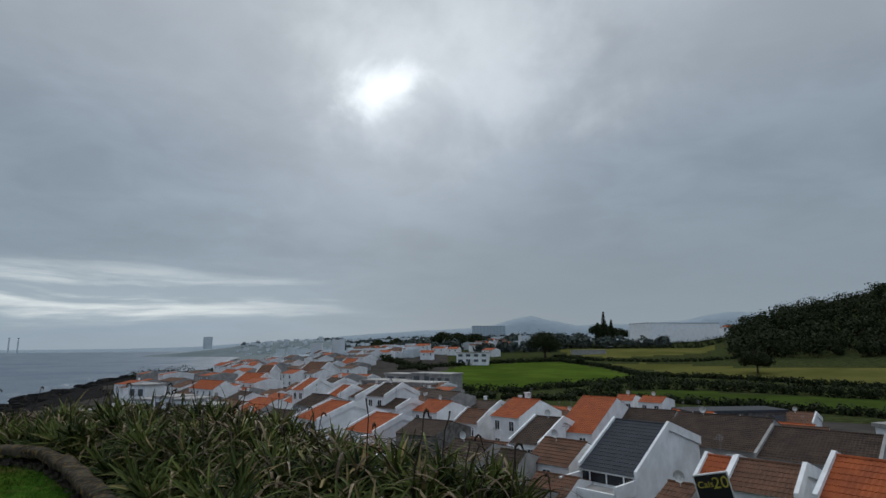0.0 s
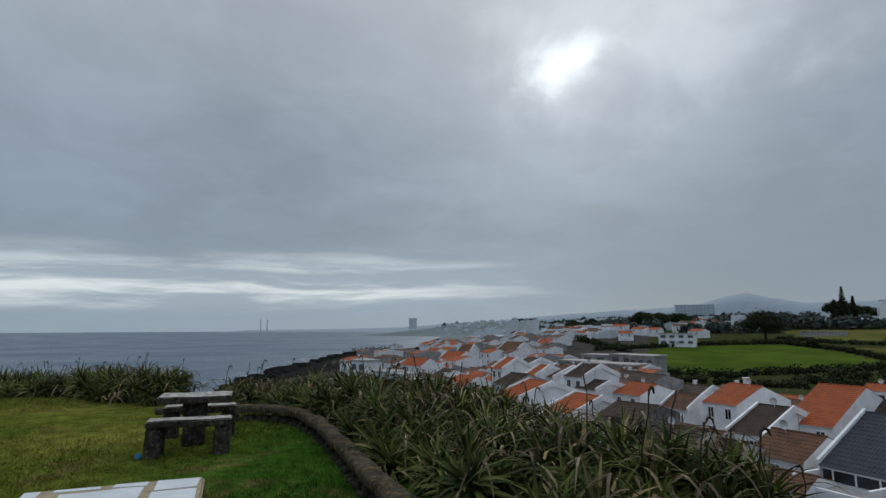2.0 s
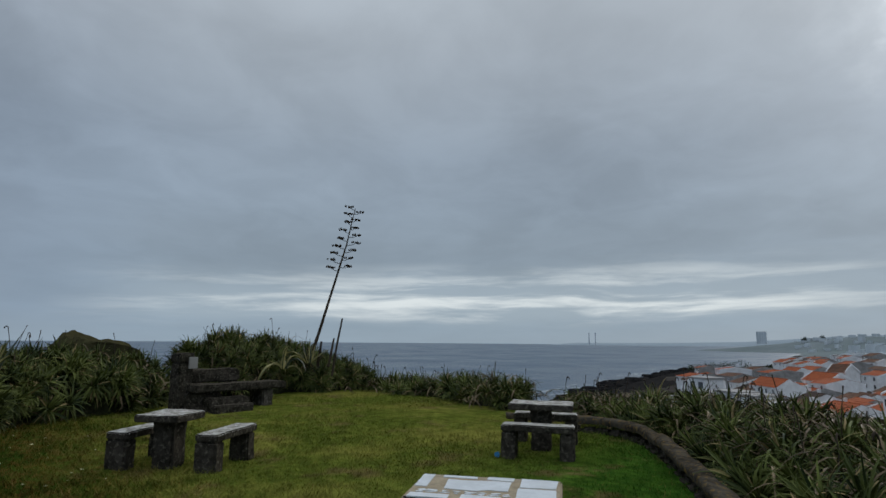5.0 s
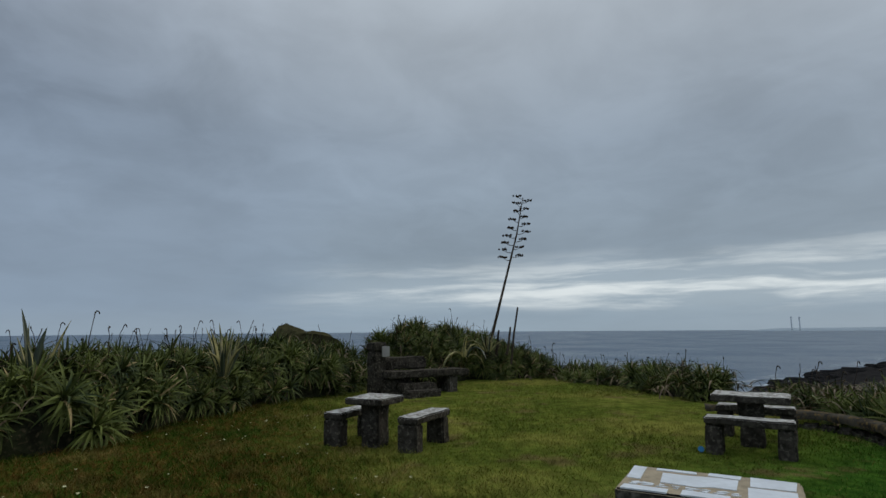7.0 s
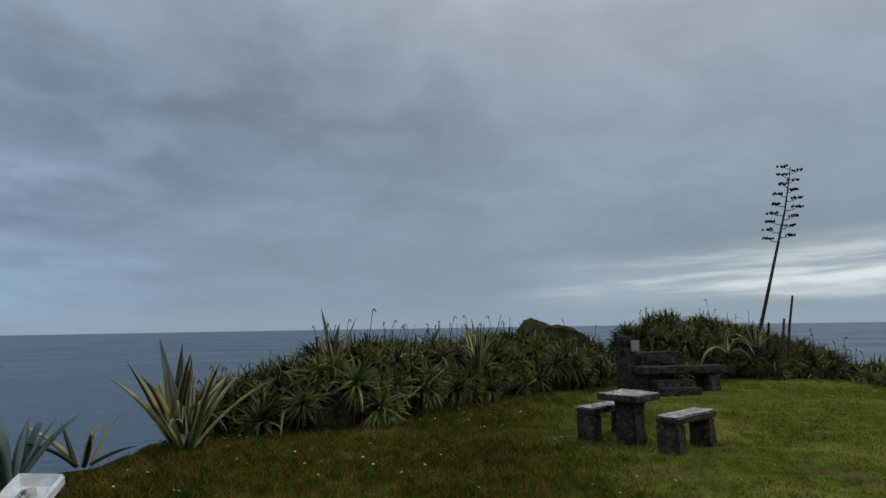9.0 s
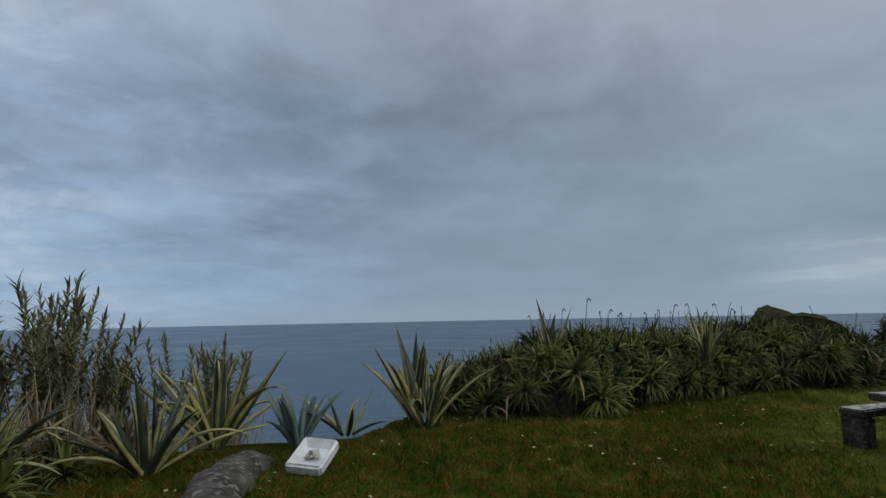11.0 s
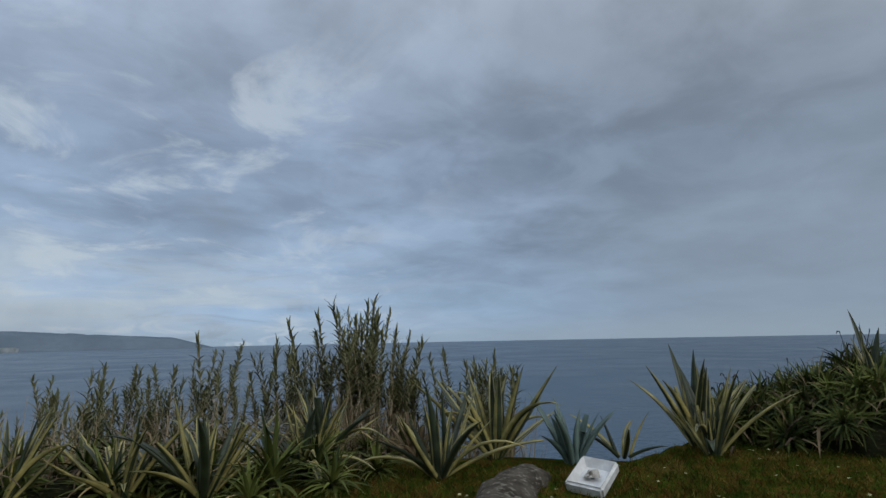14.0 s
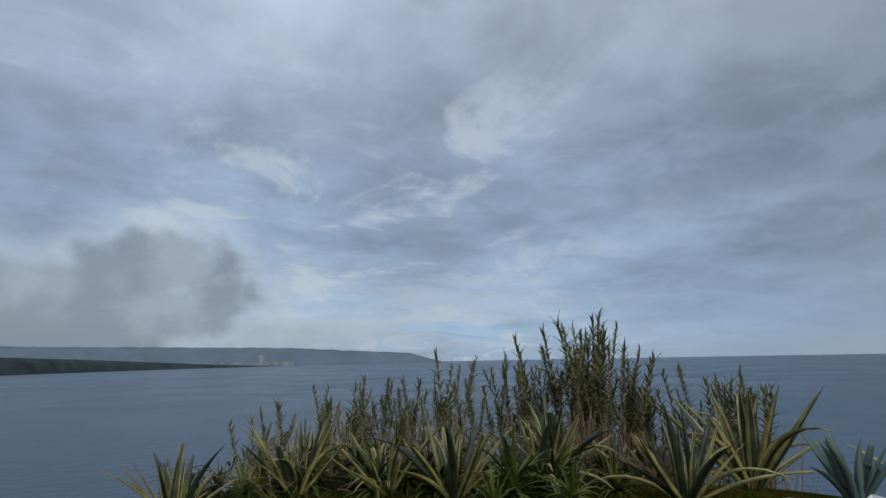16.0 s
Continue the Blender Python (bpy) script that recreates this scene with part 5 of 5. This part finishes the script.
        vs += [p - side * w + up * w * fold * 2, p, p + side * w + up * w * fold * 2]
        p = p + d * (length / segs)
        d = (d + Vector((0, 0, -droop / segs))).normalized()
    geo.add(vs, [(i * 3 + k, i * 3 + k + 1, i * 3 + 4 + k, i * 3 + 3 + k) for i in range(segs) for k in (0, 1)], mat)


def aloe_mesh(seed, leaves=34, size=0.5, dead=9):
    rng = random.Random(seed)
    g = Geo()
    for i in range(leaves):
        u = i / leaves
        a = i * 2.4 + rng.uniform(-0.2, 0.2)
        lift = 1.4 - 1.75 * u ** 0.75 + rng.uniform(-0.22, 0.22)
        strap(g, (math.cos(a) * 0.03, math.sin(a) * 0.03, -0.12 * u), (math.cos(a) * math.cos(lift), math.sin(a) * math.cos(lift), math.sin(lift)), size * rng.uniform(0.75, 1.25), 0.036, rng.uniform(0.5, 1.9), 5)
    for i in range(dead):
        a = rng.uniform(0, 6.28)
        strap(g, (0, 0, -0.18), (math.cos(a), math.sin(a), -0.5), size * rng.uniform(0.5, 0.8), 0.035, 1.2, 3, 1)
    g.tube([(0, 0, -0.5), (0, 0, -0.05)], [0.04, 0.035], 5, 2)
    return g.data("aloe", [ALOE, DEAD, UNDER], True)


ALOES = [aloe_mesh(s, 46 + s % 3 * 7, 0.33 + 0.03 * (s % 4)) for s in range(6)]


def flower_hook(seed):
    rng = random.Random(seed)
    h = rng.uniform(0.45, 0.85)
    bend = rng.uniform(0.02, 0.10)
    pts = [(0, 0, 0), (bend * 0.3, 0.01, h * 0.35), (bend, -0.01, h * 0.7), (bend * 1.4, 0.01, h * 0.85)]
    r = rng.uniform(0.025, 0.055)
    ends = (0.7, 1.5, 2.3, 3.0)[: rng.choice((1, 3, 4, 4))]
    pts += [(bend * 1.4 + r - r * math.cos(w), 0.01, h * 0.85 + r * math.sin(w) * 1.8) for w in ends]
    radii = [0.008, 0.007, 0.006, 0.007, 0.011, 0.013, 0.012, 0.007][: len(pts)]
    return Geo().tube(pts, radii, 5).data("stalk", STALK, True)


HOOKS = [flower_hook(s) for s in range(9)]


def aloe_hedge(label, line, half, plants, seed, hooks=10, extra=40, tangle=22):
    """line: rows of x, y, height. Rosettes crowd over a dark shell standing for stems and gap shade."""
    rng = random.Random(seed)
    pts = [Vector(p) for p in line]
    lens = np.cumsum([0] + [(b.xy - a.xy).length for a, b in zip(pts, pts[1:])])

    def at(s):
        s = s * lens[-1]
        x, y, h = (float(np.interp(s, lens, [p[k] for p in pts])) for k in range(3))
        e = 0.01 * lens[-1]
        q = Vector([float(np.interp(s + e, lens, [p[k] for p in pts]) - np.interp(s - e, lens, [p[k] for p in pts])) for k in range(2)])
        n = Vector((-q.y, q.x)).normalized()
        h *= 1 + 0.16 * noise.noise((x * 0.9, y * 0.9, seed))
        return x, y, h, n

    # added lumpy filler shell; its dark colour paints the shade in the gaps
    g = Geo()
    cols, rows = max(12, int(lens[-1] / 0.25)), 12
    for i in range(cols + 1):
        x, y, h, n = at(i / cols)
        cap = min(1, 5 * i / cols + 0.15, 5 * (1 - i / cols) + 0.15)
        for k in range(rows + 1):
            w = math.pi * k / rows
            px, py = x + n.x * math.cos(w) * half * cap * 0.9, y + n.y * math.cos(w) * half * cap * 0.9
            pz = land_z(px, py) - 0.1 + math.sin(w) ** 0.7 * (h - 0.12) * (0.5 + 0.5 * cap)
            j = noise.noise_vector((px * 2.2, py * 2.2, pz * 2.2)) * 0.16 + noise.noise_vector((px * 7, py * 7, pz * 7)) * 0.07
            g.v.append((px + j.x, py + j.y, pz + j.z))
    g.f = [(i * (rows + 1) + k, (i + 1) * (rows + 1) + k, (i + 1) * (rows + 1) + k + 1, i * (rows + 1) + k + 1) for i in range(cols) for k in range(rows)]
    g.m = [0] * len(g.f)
    for i in range(int(lens[-1] * 40)):
        x, y, h, n = at(rng.random())
        w = rng.uniform(0.15, 3.0)
        px, py = x + n.x * math.cos(w) * half, y + n.y * math.cos(w) * half
        pz = land_z(px, py) + math.sin(w) * h * 0.9
        a = rng.uniform(0, 6.28)
        strap(g, (px, py, pz), (math.cos(a), math.sin(a), rng.uniform(-0.8, 0.6)), rng.uniform(0.2, 0.5), 0.04, 1.2, 3, 1)
    for i in range(int(lens[-1] * tangle)):
        x, y, h, n = at(rng.random())
        w = rng.uniform(0.5, 2.64)
        px, py = x + n.x * math.cos(w) * half, y + n.y * math.cos(w) * half
        a = rng.uniform(0, 6.28)
        strap(g, (px, py, land_z(px, py) + math.sin(w) * h + 0.08), (math.cos(a), math.sin(a), rng.uniform(0.2, 1.2)), rng.uniform(0.4, 0.8), 0.026, rng.uniform(1.2, 3.2), 6, 1 if i % 3 else 2)
    for i in range(plants + extra):
        s = (i * 0.618034 + rng.random() * 0.02) % 1.0
        x, y, h, n = at(s)
        w = math.acos(-1.0 + 1.6 * rng.random())
        w = w if -n.x * x - n.y * y < 0 else math.pi - w
        cap = min(1, 5 * s + 0.3, 5 * (1 - s) + 0.3)
        px, py = x + n.x * math.cos(w) * half * cap * 1.06, y + n.y * math.cos(w) * half * cap * 1.06
        pz = land_z(px, py) + max(0.14, math.sin(w) ** 0.9 * (h - 0.16) + rng.uniform(-0.14, 0.16))
        tilt = Vector((n.x * math.cos(w) * 0.8 + rng.uniform(-.25, .25), n.y * math.cos(w) * 0.8 + rng.uniform(-.25, .25), 0.9)).normalized()
        m = Matrix.Translation((px, py, pz)) @ tilt.to_track_quat("Z", "Y").to_matrix().to_4x4() @ pose(0, 0, 0, 0, 0, rng.uniform(0, 360)) @ Matrix.Scale(rng.uniform(0.72, 1.22), 4)
        if i < plants:
            ob = tagged(new("aloe_plant", rng.choice(ALOES)), label, "aloe", "aloe hedge")
            ob.matrix_world = m
        else:
            src = rng.choice(ALOES)
            g.add([m @ v.co for v in src.vertices], [tuple(f.vertices) for f in src.polygons])
            g.m[-len(src.polygons):] = [(2, 1, 0)[f.material_index] for f in src.polygons]
    tagged(part("aloe_thicket", g, [UNDER, DEAD, ALOE]), "dark filler core for stems and gap shade, with dry leaves", "undergrowth", kind="stuff")
    for i in range(hooks):
        x, y, h, n = at(rng.random())
        w = rng.uniform(-0.6, 0.6)
        px, py = x + n.x * half * w, y + n.y * half * w
        ob = tagged(new("aloe_flower_stalk", rng.choice(HOOKS)), "dry hooked aloe flower stalk above the hedge", "flower stalk", "aloe stalks")
        ob.matrix_world = pose(px, py, land_z(px, py) + h - 0.1, rng.uniform(-8, 8), rng.uniform(-8, 8), rng.uniform(0, 360)) @ Matrix.Scale(rng.uniform(0.7, 1.05), 4)


aloe_hedge("green aloe rosette in a dense clifftop hedge", [(-9.2, -5.0, 0.5), (-9.8, -4.0, 0.8), (-10.2, -3.2, 1.15), (-11.1, -2.6, 1.2), (-12.3, -2.0, 1.2), (-14.2, -0.6, 1.2), (-15.4, 1.5, 1.15), (-15.6, 2.8, 1.0)], 1.3, 140, 1, 60, 210)
aloe_hedge("green aloe rosette on an overgrown mound", [(-16.0, 3.4, 1.2), (-17.4, 4.9, 1.65), (-18.4, 6.1, 1.72), (-18.3, 7.4, 1.4), (-17.6, 8.5, 1.0), (-16.6, 9.4, 0.45)], 1.5, 70, 2, 24, 190)
aloe_hedge("green aloe rosette in a low hedge before the sea", [(-16.2, 9.4, 0.3), (-14.3, 10.3, 0.4), (-12.6, 10.6, 0.5), (-11.2, 10.2, 0.55), (-9.8, 9.2, 0.5)], 1.0, 40, 3, 22, 80)
aloe_hedge("green aloe rosette on the bank beyond the wall", [(-8.4, 9.6, 0.3), (-6.4, 10.2, 0.45), (-4.8, 9.4, 0.55), (-3.2, 7.9, 0.58), (-1.9, 6.5, 0.5), (-0.8, 5.6, 0.52), (0.1, 5.3, 0.5), (0.6, 4.7, 0.2)], 1.22, 120, 4, 64, 230, 80)

# ---- agaves ----


def agave(x, y, size, label, kind="striped", seed=0, leaves=23, spread=1.0, up=0.0, arch=0.0):
    rng = random.Random(seed)
    ob = thing("agave", label, "agave", pose(x, y, land_z(x, y) + up, 0, 0, rng.uniform(0, 360)), "clifftop agaves")
    for i in range(leaves):
        u = (i + 0.5) / leaves
        a = i * 2.4 + rng.uniform(-0.6, 0.6)
        lift = 1.54 - 0.8 * u * spread + rng.uniform(-0.35, 0.2)
        sway = rng.uniform(-0.22, 0.22)
        g = Geo()
        p = Vector((math.cos(a) * 0.08, math.sin(a) * 0.08, 0.02))
        d = Vector((math.cos(a) * math.cos(lift), math.sin(a) * math.cos(lift), math.sin(lift)))
        side = Vector((-math.sin(a), math.cos(a), 0))
        ln, wd = size * rng.uniform(0.65, 1.4) * (0.8 + 0.3 * u), size * rng.uniform(0.044, 0.062)
        segs = 8
        plain = kind == "striped" and rng.random() < 0.2
        blunt = 0.72 if rng.random() < 0.1 else 1.0
        if plain:
            ln, wd = ln * 1.12, wd * 1.2
        if kind == "blue":
            wd *= 1.6
        edge_in = rng.choice((0.3, 0.42, 0.52, 0.66))
        droop = rng.uniform(-0.1, 0.4) + arch + (0.9 if rng.random() < 0.2 else 0)
        vs = []
        for k in range(segs + 1):
            v = k / segs
            w = wd * (0.7 + 0.75 * v) * (1 - (v * blunt) ** 2.0) + 0.003
            up = side.cross(d).normalized()
            if up.z < 0:
                up = -up
            for f in (-1, -edge_in, 0, edge_in, 1):
                vs.append(p + side * w * f + up * w * 0.55 * f * f)
            for f in (edge_in, 0, -edge_in):
                vs.append(p + side * w * f - up * ((0.01 + w * 0.3) * (1 - v) - w * 0.5 * f * f))
            p = p + d * (ln / segs)
            d = (d + Vector((0, 0, -droop / segs * 1.6)) + side * sway / segs).normalized()
        for k in range(segs):
            for c in range(8):
                n = (c + 1) % 8
                g.f.append((k * 8 + c, k * 8 + n, (k + 1) * 8 + n, (k + 1) * 8 + c))
                g.m.append(1 if kind == "striped" and not plain and c in (0, 3, 4, 7) else 0)
        g.v = [tuple(q) for q in vs]
        part("leaf", g, [AGAVE_BLUE] if kind == "blue" else [AGAVE_GREEN, AGAVE_EDGE] if kind == "striped" else [DEAD], ob, smooth=True)
    return ob


aloe_hedge("small aloe rosette in undergrowth by the reeds", [(-5.2, -7.5, 0.2), (-4.2, -7.6, 0.35), (-2.8, -7.9, 0.4), (-1.4, -8.3, 0.4), (0.2, -8.3, 0.3), (1.2, -7.6, 0.2)], 0.55, 12, 6, 2, 8)

STRIPED = "agave with green leaves and pale yellow margins"
agave(-5.55, -6.25, 1.25, "large " + STRIPED, seed=1, leaves=24)
agave(-6.05, -5.35, 0.72, "small blue-green agave rosette at the cliff edge", "blue", 2, 18, 0.55)
agave(-6.8, -5.1, 0.75, "small agave with leaning dark leaves at the cliff edge", seed=41, leaves=8, spread=1.5)
agave(-8.15, -4.75, 1.12, "tall " + STRIPED, seed=33, leaves=24, spread=0.5)
agave(-7.75, -4.35, 0.95, STRIPED + " beside the hedge", seed=4, leaves=24, spread=0.75)
agave(-4.35, -5.95, 0.85, STRIPED + " and drooping tips", seed=25)
agave(-3.75, -7.7, 0.86, STRIPED + " before the reeds", seed=6)
agave(-2.0, -7.0, 0.88, STRIPED + " before the reeds", seed=7)
agave(-3.3, -7.3, 0.8, STRIPED + " before the reeds", seed=8)
agave(-1.35, -7.6, 0.84, STRIPED + " before the reeds", seed=9)
agave(-0.3, -7.9, 0.82, STRIPED + " at the cliff edge", seed=10)
agave(0.95, -7.3, 0.68, STRIPED + " at the cliff edge", seed=12)
agave(-4.75, -6.95, 0.6, "collapsed dry brown agave among the reeds", "dry", 11, 30, 1.5)
agave(-11.7, -0.5, 0.75, "upright agave with cut leaves in the hedge", seed=14, leaves=18, spread=0.12, up=0.72)
agave(-9.95, -3.0, 0.8, "upright agave with dark spikes in the hedge", seed=15, leaves=9, spread=0.4, up=0.8)
agave(-16.5, 7.1, 0.62, STRIPED + " on the mound", seed=13, up=0.85, leaves=14)
agave(-15.7, 6.0, 0.85, "yellowed agave with arching leaves drooping over the mound", "striped", 17, 8, 0.8, 0.75, 2.2)
rng = random.Random(21)
for x, y, s in ((-2.65, -6.75, 1.75), (-3.3, -7.0, 1.4), (-1.9, -7.2, 1.3), (-3.9, -6.6, 1.0), (-1.2, -7.6, 1.3), (-2.2, -7.4, 1.4), (-0.4, -7.9, 1.1), (-3.15, -6.3, 1.1), (-2.2, -6.2, 1.2)):
    ob = tagged(new("aloe_plant", rng.choice(ALOES)), "green aloe rosette among agaves by the reeds", "aloe", "reed-side aloes")
    ob.matrix_world = pose(x, y, land_z(x, y) + 0.12 * s, rng.uniform(-10, 10), rng.uniform(-10, 10), rng.uniform(0, 360)) @ Matrix.Scale(s, 4)

# dead flower stalk of an agave on the mound
stem = thing("agave_flower_stalk", "tall leaning dead agave stalk with seed clusters", "flower stalk", pose(-17.3, 7.35, 0.4))
pts = [Vector((0, 0, 0)), Vector((-0.12, 0.55, 1.7)), Vector((-0.25, 1.05, 3.2)), Vector((-0.4, 1.5, 4.5)), Vector((-0.5, 1.85, 5.9))]
part("stem", Geo().tube(pts, [0.055, 0.047, 0.037, 0.025, 0.012], 8), STALK, stem)
rng = random.Random(9)
for i in range(17):
    w = 0.25 + 1.7 * i / 16
    base = pts[2].lerp(pts[3], w) if w < 1 else pts[3].lerp(pts[4], w - 1)
    a = i * 2.6 + 0.4
    ln = 0.46 - 0.016 * i + rng.uniform(-0.05, 0.05)
    tip = base + Vector((math.cos(a) * ln * 0.4, (1 if i % 2 else -1) * ln * rng.uniform(0.7, 1), 0.08))
    br = part("branch", Geo().tube([base, base.lerp(tip, 0.5) + Vector((0, 0, -0.03)), tip], [0.014, 0.011, 0.009], 5), STALK, stem)
    g = Geo()
    for k in range(14):
        c = tip + Vector((rng.uniform(-0.08, 0.08), rng.uniform(-0.15, 0.15), rng.uniform(-0.015, 0.02)))
        g.tube([c, c + Vector((rng.uniform(-.03, .03), rng.uniform(-.03, .03), 0.055))], [0.026, 0.02], 5)
    part("seed_head", g, STALK, br)
stub = thing("agave_flower_stalk", "short bare broken agave stalk on the mound", "flower stalk", pose(-16.0, 7.65, 0.5))
part("stem", Geo().tube([(0, 0, 0), (0.0, 0.12, 0.9), (0, 0.28, 1.75)], [0.036, 0.032, 0.026], 7), STALK, stub)

for x, y, ln, lean in ((-16.75, 7.5, 0.8, 12), (-16.5, 7.75, 0.95, -18), (-16.95, 7.2, 0.6, 25)):
    ob = thing("agave_flower_stalk", "short bare broken agave stalk on the mound", "flower stalk", pose(x, y, 0.75, lean, 8, 60))
    part("stem", Geo().tube([(0, 0, 0), (0.01, 0.02, ln * 0.5), (0, 0.05, ln)], [0.045, 0.04, 0.03], 7), STALK, ob)

# ---- reeds ----


def reed_meshes(seed):
    """A cane whose upper part and side shoots carry short rising leaves in plumes."""
    rng = random.Random(seed)
    h = 2.6
    lean = Vector((rng.uniform(-0.12, 0.12), rng.uniform(-0.12, 0.12), 0))

    def stem(u):
        return lean * (u * u) * h + Vector((0, 0, u * h))

    cane, g = Geo(), Geo()
    cane.tube([stem(u) for u in (0, 0.25, 0.5, 0.75, 1)], [0.010, 0.009, 0.007, 0.005, 0.002], 5)

    def plume(p, way, length, count):
        for k in range(count):
            u = (k + 0.5) / count
            a, lift = k * 2.5 + rng.uniform(-0.5, 0.5), 0.45 + 0.75 * u + rng.uniform(-0.3, 0.3)
            strap(g, p + way * length * u, (math.cos(a) * math.cos(lift), math.sin(a) * math.cos(lift), math.sin(lift)), rng.uniform(0.1, 0.21) * (1.25 - 0.5 * u), 0.021, rng.uniform(0.0, 1.3), 3)

    top = stem(1.0) - stem(0.62)
    plume(stem(0.62), top.normalized(), top.length, 46)
    for i in range(rng.choice((1, 2, 3))):
        p, a = stem(rng.uniform(0.5, 0.78)), rng.uniform(0, 6.28)
        way = Vector((math.cos(a) * 0.32, math.sin(a) * 0.32, 1)).normalized()
        ln = rng.uniform(0.3, 0.6)
        cane.tube([p, p + way * ln], [0.005, 0.002], 4)
        plume(p + way * ln * 0.3, way, ln * 0.7, 18)
    return cane.data("cane", REED_CANE, True), g.data("leaves", REED_LEAF, True)


REEDS = [reed_meshes(s) for s in range(6)]


def reed(x, y, top, rng, leafy=True):
    z = land_z(x, y) - 0.1
    s = max(0.35, (top - z) / 2.6)
    ob = thing("reed", "tall green and straw giant reed at the cliff edge", "reed", pose(x, y, z, rng.uniform(-6, 6), rng.uniform(-6, 6), rng.uniform(0, 360)) @ Matrix.Diagonal((max(s, 0.8), max(s, 0.8), s, 1)), "reeds")
    cane, leaves = rng.choice(REEDS)
    part("cane", cane, None, ob)
    if leafy:
        part("leaves", leaves, None, ob)


REED_AZ = [134, 138.8, 142.8, 145.6, 147.4, 150.4, 153, 156.5, 162, 165, 167.5, 171, 176.8, 183.5, 186]
REED_EL = [-3.0, 0.0, -3.0, -1.0, 2.0, 4.8, 0.8, 0.6, 0.4, 0.2, -1.6, -0.6, -2.2, -5.0, -6.5]
rng = random.Random(31)
litter = Geo()
for i in range(3400):
    a, d = (rng.uniform(133, 187) if i % 5 else rng.gauss(149.5, 2.6)), rng.uniform(8.6, 10.6)
    x, y, _ = spot(a, d, 0)
    x, y, w = x - 0.12, y - 0.5, rng.uniform(0, 6.28)
    strap(litter, (x, y, land_z(x, y) - 0.1), (math.cos(w) * 0.25, math.sin(w) * 0.25, 1), rng.uniform(0.4, 1.35), 0.011, rng.uniform(0, 0.9), 4, int(i % 5 == 0))
tagged(part("reed_litter", litter, [REED_CANE, DEAD]), "dry straw and dead canes between the reeds", "undergrowth", kind="stuff")
for i in range(255):
    a = rng.uniform(134.5, 185.5)
    if 141.5 < a < 144.5 and rng.random() < 0.6:
        continue
    if rng.random() < 0.08:
        a = rng.gauss(149.5, 1.7)
    a = round(a / 2.3) * 2.3 * 0.55 + a * 0.45
    d = rng.uniform(9.0, 10.6)
    el = float(np.interp(a, REED_AZ, REED_EL)) - 0.1 - abs(rng.gauss(0, 3.3))
    x, y, _ = spot(a, d, 0)
    reed(x - 0.12, y - 0.5, 1.6 + d * math.tan(radians(el)) - (0 if i % 4 else 0.35), rng, i % 4 > 0)

# ---- grass and flowers ----


def grass(label, count, area, height, mat, seed, fade=(0, 0)):
    rng = np.random.default_rng(seed)
    x = rng.uniform(area[0], area[1], count)
    y = rng.uniform(area[2], area[3], count)
    d = np.hypot(x, y)
    az = np.degrees(np.arctan2(-x, y))
    ok = (d < np.interp(az, EDGE_AZ, EDGE_D) - 0.3) & (d > 1.0) & (rng.random(count) < np.clip(7 / np.maximum(d, 3), 0, 1))
    ok &= rng.random(count) < smooth01(y + 0.6 * np.sin(x * 1.3), *fade)
    x, y = x[ok], y[ok]
    n = len(x)
    a, h, w = rng.uniform(0, 6.28, n), height * rng.uniform(0.5, 1.4, n), rng.uniform(0.004, 0.008, n)
    lx, ly = rng.normal(0, 1.0, n) * h, rng.normal(0, 1.0, n) * h
    z = land_height(x, y)
    v = np.stack([np.stack([x - np.cos(a) * w, y - np.sin(a) * w, z - 0.02], 1), np.stack([x + np.cos(a) * w, y + np.sin(a) * w, z - 0.02], 1), np.stack([x + lx, y + ly, z + h], 1)], 1).reshape(-1, 3)
    me = bpy.data.meshes.new("grass")
    me.from_pydata(v.tolist(), [], np.arange(n * 3).reshape(-1, 3).tolist())
    me.materials.append(mat)
    tagged(new("grass", me), label, "grass", kind="stuff")


grass("short green lawn grass with straw patches", 150000, (-16, 0, -1.2, 10), 0.04, GRASS, 1, (-0.8, 2.2))
grass("longer reddish-brown grass and succulents by the cliff", 190000, (-14, 0.5, -8.5, 3.0), 0.065, GRASS, 2, (3.2, 0.0))
flower = Geo()
for k in range(8):
    a = k * math.pi / 4
    flower.add([(0, 0, 0.1), (math.cos(a - .3) * .014, math.sin(a - .3) * .014, .105), (math.cos(a) * .024, math.sin(a) * .024, .11), (math.cos(a + .3) * .014, math.sin(a + .3) * .014, .105)], [(0, 1, 2, 3)])
flower.tube([(0, 0, -0.02), (0, 0, 0.1)], [0.002, 0.002], 4, 1)
flower_mesh = flower.data("flower", [PETAL, GRASS])
rng = random.Random(17)
made = 0
while made < 150:
    x, y = rng.uniform(-12.5, -2.0), rng.uniform(-6.5, 1.5)
    az, d = math.degrees(math.atan2(-x, y)), math.hypot(x, y)
    if d > np.interp(az, EDGE_AZ, EDGE_D) - 1.0 or d < 3.5 or noise.noise((x * 0.8, y * 0.8, 2)) < -0.05:
        continue
    ob = tagged(new("wildflower", flower_mesh), "small pale wildflower in the grass", "flower", "wildflowers")
    ob.matrix_world = pose(x, y, land_z(x, y), rng.uniform(-20, 20), rng.uniform(-20, 20), 0) @ Matrix.Scale(rng.uniform(0.5, 1.0), 4)
    made += 1
